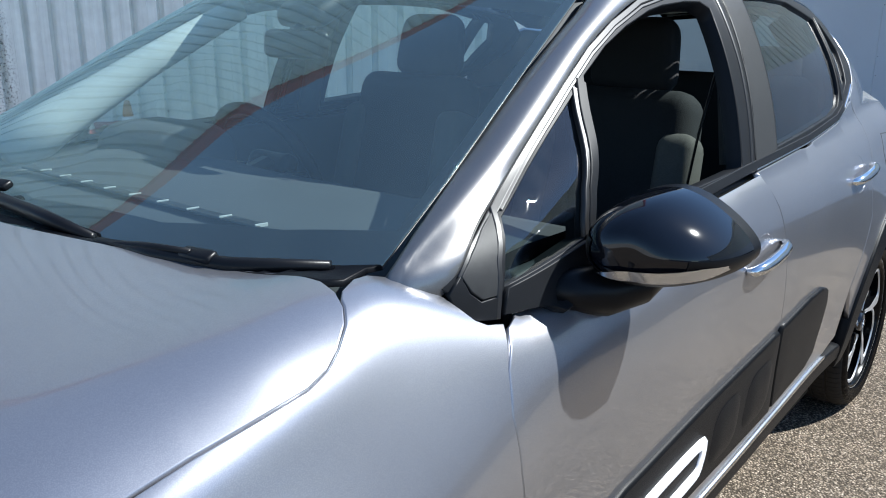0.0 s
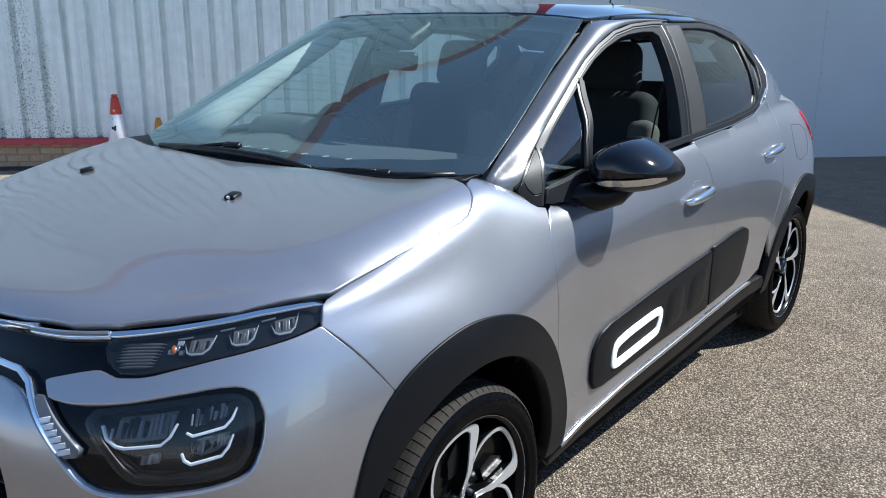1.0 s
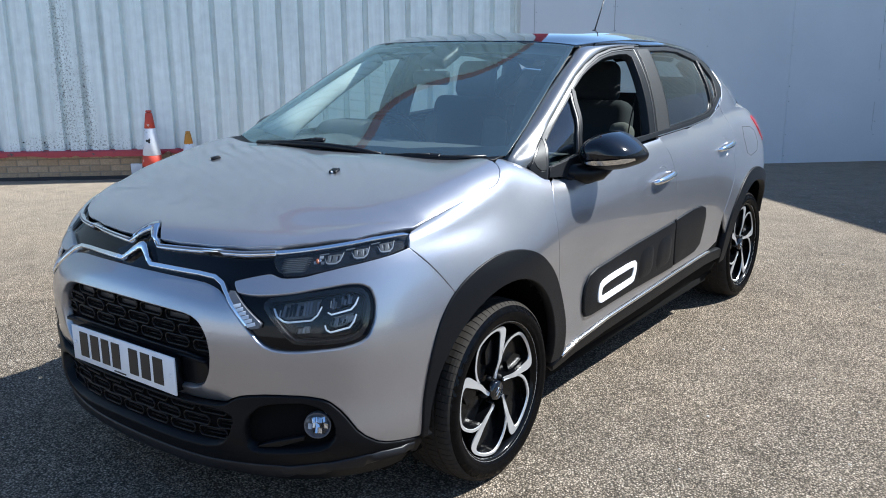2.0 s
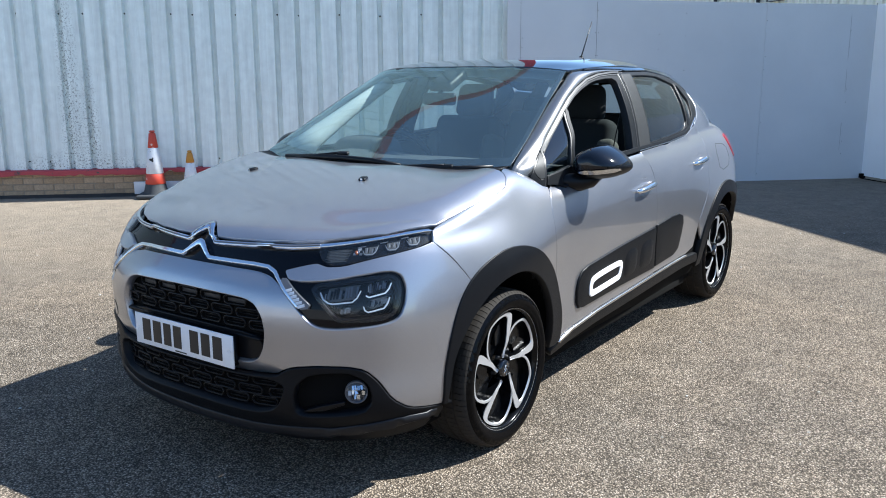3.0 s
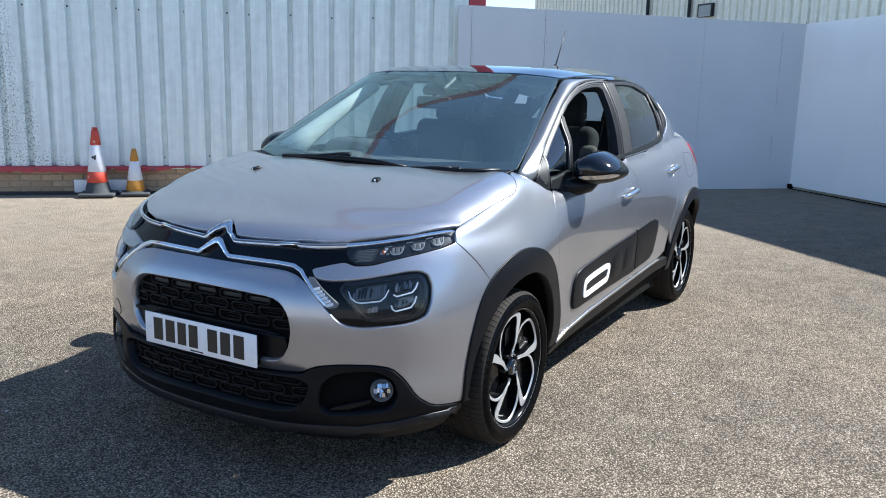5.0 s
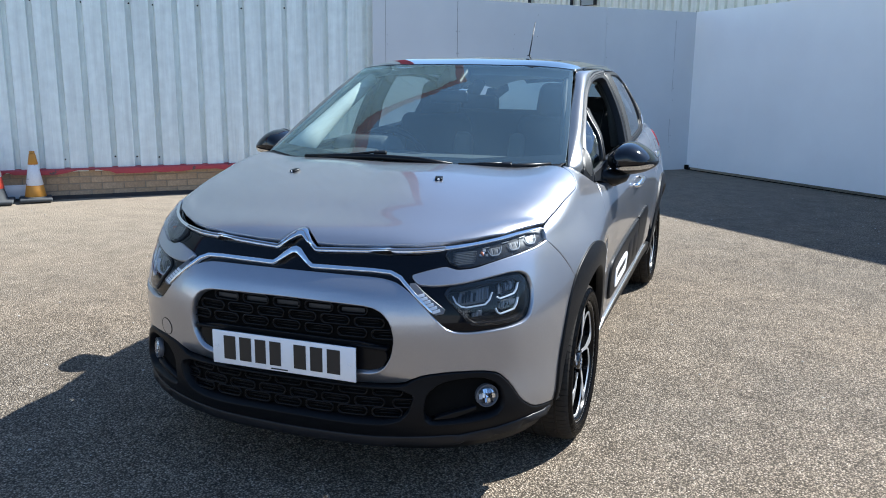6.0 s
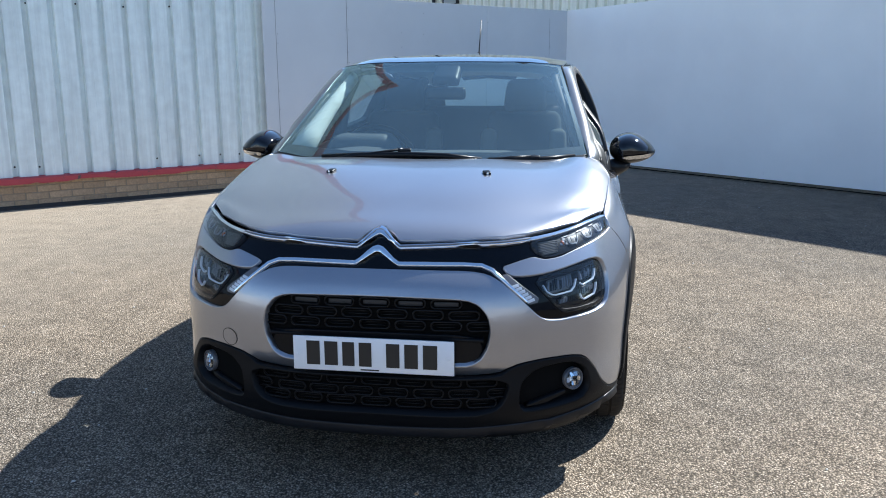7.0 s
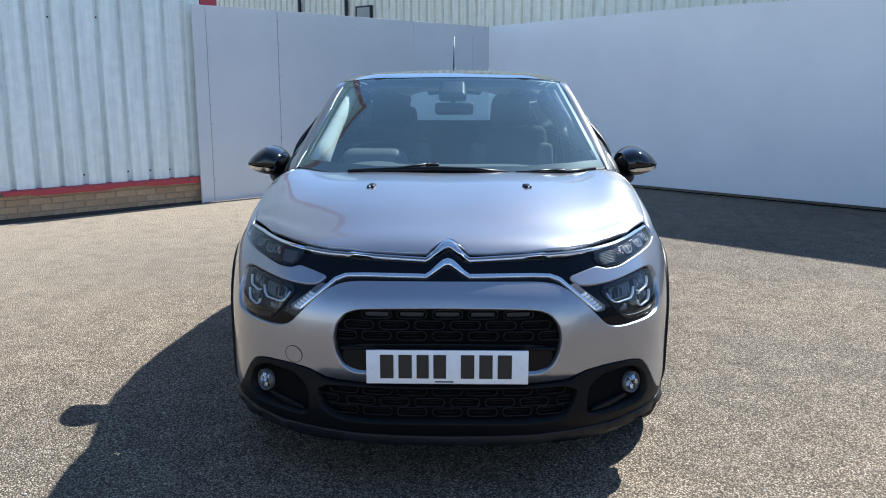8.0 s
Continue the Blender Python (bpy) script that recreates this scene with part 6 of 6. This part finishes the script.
# ---- wheels ----
def wheel(y, s):
    """Tyre with cut tread, a black rim with five hooked blades machined bright on their faces, and the brake behind."""
    hub_x = .728 if y < 1 else .695
    w = new("wheel")
    w.parent = car
    tagged(w, "black and bright five blade alloy wheel")
    half = .1
    # tyre
    prof = [(-.085, .205), (-.098, .225), (-.104, .255), (-.098, .285), (-.085, .303), (-.070, .311), (-.052, .3135), (-.050, .3075), (-.042, .3075), (-.040, .314), (-.006, .3145), (-.004, .308), (.004, .308), (.006, .3145),
            (.040, .314), (.042, .3075), (.050, .3075), (.052, .3135), (.070, .311), (.080, .307), (.088, .301), (.0925, .294), (.096, .284), (.0985, .280), (.102, .268), (.1035, .255), (.101, .240), (.0985, .232), (.099, .229), (.095, .219), (.088, .209), (.080, .205)]
    prof = [(a - (.022 if a < -.08 else 0), .29 - (.29 - r) * .785 if r < .29 else r) for a, r in prof]
    steps = 328
    bm = bmesh.new()
    rows = []
    for along, radius in prof:
        row = []
        for k in range(steps):
            # four points to a block: the near edge and floor of its groove, the floor's far edge, the block's face
            a = 2 * math.pi * (k // 4 * 4 + (0, .10, .42, .52)[k % 4] + (along * 14 if abs(along) > .05 else 0)) / steps
            r = radius
            if .309 < r and k % 4 in (1, 2):
                r -= .006
            elif .294 < r <= .309 and abs(along) > .06 and k % 4 in (1, 2):
                r -= .003
            if abs(along - .0985) < .001 and .27 < radius:
                r += .0012 * math.sin(k * 1.9) * math.sin(k * .31)
            r = .2295 + (r - .2295) * .812 if r > .2295 else r
            row.append(bm.verts.new((s * (hub_x + along), y + r * math.cos(a), HUB + r * math.sin(a))))
        rows.append(row)
    for a, b in zip(rows, rows[1:]):
        for k in range(steps):
            bm.faces.new((a[k], a[(k + 1) % steps], b[(k + 1) % steps], b[k]))
    bmesh.ops.recalc_face_normals(bm, faces=bm.faces)
    tyre = part("tyre", bm, RUBBER, w, "black road tyre with cut tread")
    tyre.data.materials.append(TREAD)
    for p in tyre.data.polygons:
        p.use_smooth = math.hypot(p.center.y - y, p.center.z - HUB) < .2805
        p.material_index = 0 if p.use_smooth else 1
    centre = (0, y, HUB)
    rim = part("rim", lathe([(s * (hub_x + a), r) for a, r in ((.080, .2245), (.088, .232), (.090, .227), (.084, .220), (.060, .215), (.02, .205), (-.06, .195), (-.085, .224))], 72, centre), RIM_BLACK, w, "gloss black rim barrel")
    part("rim_edge", lathe([(s * (hub_x + a), r) for a, r in ((.0885, .2315), (.0905, .2295), (.0895, .2272))], 72, centre), ALLOY, rim, "thin machined rim edge")
    part("brake_disc", lathe([(s * (hub_x + a), r) for a, r in ((-.01, .0), (-.01, .06), (.0, .075), (.002, .128), (-.018, .130))], 48, centre), STEEL, w)
    part("brake_caliper", box((.06, .07, .14), (s * (hub_x + .0), y + .115, HUB + .03), .012), STEEL, w)

    def at(r, deg, depth):
        a = radians(deg)
        return Vector((s * (hub_x + depth), y + r * math.cos(a), HUB + r * math.sin(a)))

    def slab(outline, face, back, name, material, parent):
        """A plate with an outline of (radius, degrees, depth of face)."""
        bm = bmesh.new()
        f = [bm.verts.new(at(r, d, face - .16 * max(0, .10 - r))) for r, d in outline]
        b = [bm.verts.new(at(r * .985, d, back)) for r, d in outline]
        n = len(outline)
        for i in range(n):
            bm.faces.new((f[i], f[(i + 1) % n], b[(i + 1) % n], b[i]))
        bmesh.ops.triangle_fill(bm, use_beauty=True, edges=[e for e in bm.edges if e.verts[0] in f and e.verts[1] in f])
        bmesh.ops.recalc_face_normals(bm, faces=bm.faces)
        return part(name, bm, material, parent, smooth=False)

    for k in range(5):
        t0 = 12 + 72 * k
        outer = [(.045, 14), (.08, 0), (.105, -4.5), (.15, -6.5), (.190, -7), (.206, -5), (.2125, 0), (.2135, 10), (.2135, 22), (.2125, 33), (.210, 38), (.202, 43), (.190, 48), (.158, 60), (.125, 68)]
        inner = [(.121, 65.5), (.153, 57.5), (.185, 46), (.196, 41), (.2025, 37), (.2055, 32), (.2060, 22), (.2055, 10), (.2030, 6), (.196, 3), (.18, 2.4), (.15, 2.8), (.105, 5), (.08, 11), (.05, 26)]
        outer, inner = smooth_line([(r * 300, d) for r, d in outer], 3), smooth_line([(r * 300, d) for r, d in inner], 3)
        outer, inner = [(r / 300, d) for r, d in outer], [(r / 300, d) for r, d in inner]
        slab([(r * .995, d + t0) for r, d in outer[:-1] + [(.075, 60), (.035, 40)]], .050, .034, "spoke_back", RIM_BLACK, rim)
        slab([(r, d + t0) for r, d in outer + inner], .080, .0765, "blade", ALLOY, rim)
        slab([(r, d + t0) for r, d in outer + inner], .0762, .046, "blade_body", RIM_BLACK, rim)
        # dished gloss facet between the blade and the thin rim line
        slab([(r, d + t0) for r, d in ((.10, 8), (.15, 5), (.195, 5), (.150, 24), (.105, 30))], .060, .038, "facet", RIM_BLACK, rim)
        part("wheel_nut", lathe([(s * (hub_x + .05), .009), (s * (hub_x + .066), .008), (s * (hub_x + .068), .0)], 6, tuple(at(.048, t0 + 30, 0) - Vector((s * hub_x, 0, 0)))), STEEL, rim)
    cap = part("hub_cap", lathe([(s * (hub_x + a), r) for a, r in ((.062, .034), (.076, .032), (.080, .028), (.081, .0))], 32, centre), GLOSS_BLACK, w)
    for dz in (.006, -.006):
        part("chevron_mark", tube([(s * (hub_x + .083), y - .016, HUB + dz - .008), (s * (hub_x + .083), y, HUB + dz + .006), (s * (hub_x + .083), y + .016, HUB + dz - .008)], .002, 6), CHROME, cap)
    return w


for y in (0.0, 2.54):
    for s in (1, -1):
        wheel(y, s)


# ---- cabin ----
def cushion(size, at, bevel, turn=(0, 0, 0), pinch=.0):
    bm = bmesh.new()
    bmesh.ops.create_cube(bm, size=1, matrix=Matrix.Diagonal((*size, 1)))
    bmesh.ops.bevel(bm, geom=list(bm.edges), offset=bevel, segments=4, affect="EDGES", profile=.5)
    bmesh.ops.subdivide_edges(bm, edges=[e for e in bm.edges if e.calc_length() > .1], cuts=3, use_grid_fill=True)
    for v in bm.verts:
        k = v.co.z / size[2] + .5
        v.co.x *= 1 - pinch * k
        v.co.y += .012 * math.cos(v.co.x / size[0] * math.pi)
    bmesh.ops.transform(bm, matrix=pose(*at, *turn), verts=bm.verts)
    return bm


def seat(x, back_by=0.0):
    st = new("front_seat")
    st.parent = car
    tagged(st, "charcoal cloth front seat with grey brown side bolsters")
    part("seat_base", cushion((.50, .52, .16), (x, 1.02 + back_by, .50), .05, (6, 0, 0)), FABRIC, st)
    back = part("backrest", cushion((.48, .15, .62), (x, 1.335 + back_by, .83), .055, (-14, 0, 0), .16), FABRIC, st)
    for e in (-.19, .19):
        part("bolster", cushion((.10, .15, .40), (x + e, 1.315 + back_by, .84), .04, (-14, 0, e * 40), .05), SIDE_CLOTH, back)
    head = part("headrest", cushion((.25, .10, .195), (x, 1.455 + back_by, 1.215), .050, (-10, 0, 0), .16), FABRIC, st)
    for e in (-.05, .05):
        part("post", tube([(x + e, 1.42 + back_by, 1.08), (x + e, 1.45 + back_by, 1.22)], .007, 8), CHROME, head)


seat(.335, .12)
seat(-.36, .12)
bench = part("rear_bench", cushion((1.28, .50, .18), (0, 2.0, .52), .05, (5, 0, 0)), FABRIC, car, "charcoal cloth rear bench")
part("bench_back", cushion((1.24, .16, .58), (0, 2.30, .84), .05, (-16, 0, 0), .08), FABRIC, bench)
for x in (-.38, .38):
    part("headrest", cushion((.27, .09, .12), (x, 2.40, 1.155), .035, (-10, 0, 0), .1), FABRIC, bench)
part("parcel_shelf", box((1.1, .42, .02), (0, 2.66, 1.02), .006), DASH, car)


def dashboard():
    bm = bmesh.new()
    rows = []
    prof = [(.10, .945), (.20, .978), (.34, .995), (.48, 1.0), (.60, .998), (.66, .985), (.695, .95), (.705, .89), (.68, .80), (.62, .70), (.56, .55), (.52, .35)]
    for y, z in prof:
        row = []
        for k in range(25):
            f = -1 + k / 12
            hump = .022 * math.exp(-((f + .52) / .24) ** 2) * (1 if .45 < y < .70 and z > .9 else 0)
            row.append(bm.verts.new((f * .69, y + .10 * f * f * (1 if y < .4 else .4) + .02, z + hump - .012 * f * f)))
        rows.append(row)
    for a, b in zip(rows, rows[1:]):
        for k in range(24):
            bm.faces.new((a[k], b[k], b[k + 1], a[k + 1]))
    bmesh.ops.recalc_face_normals(bm, faces=bm.faces)
    d = part("dashboard", bm, DASH, car, "dark grey moulded dashboard")
    for k in range(9):
        f = -.405 + k * .087
        part("vent_slot", box((.088, .024, .006), (f, .325 + .06 * f * f, .9965), .003), INK, d, smooth=False)
        part("vent_fin", box((.0028, .022, .006), (f + .043, .325 + .06 * f * f, .9985), .0006, (0, 0, -14)), LINING, d, smooth=False)
    for x in (-.52, .52):
        part("speaker_grid", lathe([(.0, .045), (.004, .043), (.005, .0)], 20, (x, .34, .984), "z"), SEAL, d)
    binnacle = part("binnacle", cushion((.36, .21, .13), (-.37, .62, 1.005), .060, (0, 0, 0), .18), DASH, d)
    return d


dashboard()


def steering():
    c, tilt = Vector((-.37, .924, .917)), radians(24)
    w = new("steering_wheel")
    w.parent = car
    tagged(w, "black leather steering wheel")
    def at(r, a, d=0):
        return c + Vector((r * math.cos(a), -r * math.sin(a) * math.sin(tilt) * -1 * -1 + d, r * math.sin(a) * math.cos(tilt)))
    part("wheel_rim", tube([at(.182, 2 * math.pi * k / 40) for k in range(40)], .016, 10, closed=True), SATIN_BLACK, w)
    part("boss", cushion((.16, .06, .12), tuple(c + Vector((0, .0, -.01))), .025, (-24, 0, 0)), SATIN_BLACK, w)
    for a in (0, math.pi, -math.pi / 2):
        part("spoke", tube([at(.06, a), at(.172, a)], .016, 8, flat=.5), SATIN_CHROME if a < 0 else SATIN_BLACK, w)
    part("column", tube([tuple(c), (-.37, .66, .84)], .04, 10), SATIN_BLACK, w)


steering()
mirror_in = part("interior_mirror", box((.185, .03, .058), (.012, .70, 1.254), .014, (-6, 0, 0)), SATIN_BLACK, car, "black interior mirror")
part("stem", tube([(.008, .70, 1.27), (.004, .76, 1.33)], .010, 8), SATIN_BLACK, mirror_in)
part("camera_pod", cushion((.140, .17, .050), (.004, .780, 1.336), .022, (25, 0, 0), .1), PLASTIC, car, "black sensor pod behind the windscreen")
# linings
lining = lofted([[(x * .90, y + .02, z - .045) for x, y, z in row] for row in ROOF], .06, .06, False, True)
bm = bmesh.new()
for side in (1, -1):
    vs = [[bm.verts.new((side * p[0], p[1], p[2])) for p in row] for row in lining]
    for a, b in zip(vs, vs[1:]):
        for k in range(len(a) - 1):
            bm.faces.new((a[k], a[k + 1], b[k + 1], b[k]))
part("roof_lining", bm, LINING, car, "pale grey roof lining")
for side in (1, -1):
    pts = [(.650, .33, 1.015), (.622, .46, 1.085), (.578, .68, 1.20), (.525, .95, 1.335)]
    wide = [.012, .014, .016, .018] if side > 0 else [.050, .040, .030, .024]
    part("pillar_trim", tube([(side * (x - w * .9), y + w * .6, z - w * .4) for (x, y, z), w in zip(pts, wide)], wide, 10, flat=1.3), LINING if side < 0 else DASH, car, "pale grey pillar trim" if side < 0 else "")
    part("pillar_trim", tube([(side * x, y, z) for x, y, z in ((.70, 1.36, 1.0), (.66, 1.38, 1.2), (.585, 1.40, 1.36))], [.035, .030, .03], 10), DASH, car)
    part("pillar_trim", tube([(side * x, y, z) for x, y, z in ((.57, 2.50, 1.02), (.49, 2.50, 1.18), (.40, 2.46, 1.30))], [.05, .05, .04], 10), DASH, car)
    part("door_card", box((.03, 1.75, .42), (side * .735, 1.30, .77), .01), DASH, car)
part("seat_belt", tube([(.64, 1.40, 1.30), (.60, 1.38, 1.05), (.56, 1.36, .7)], .018, 6, flat=.15), SATIN_BLACK, car, "black seat belt")

brick_base(workshop)
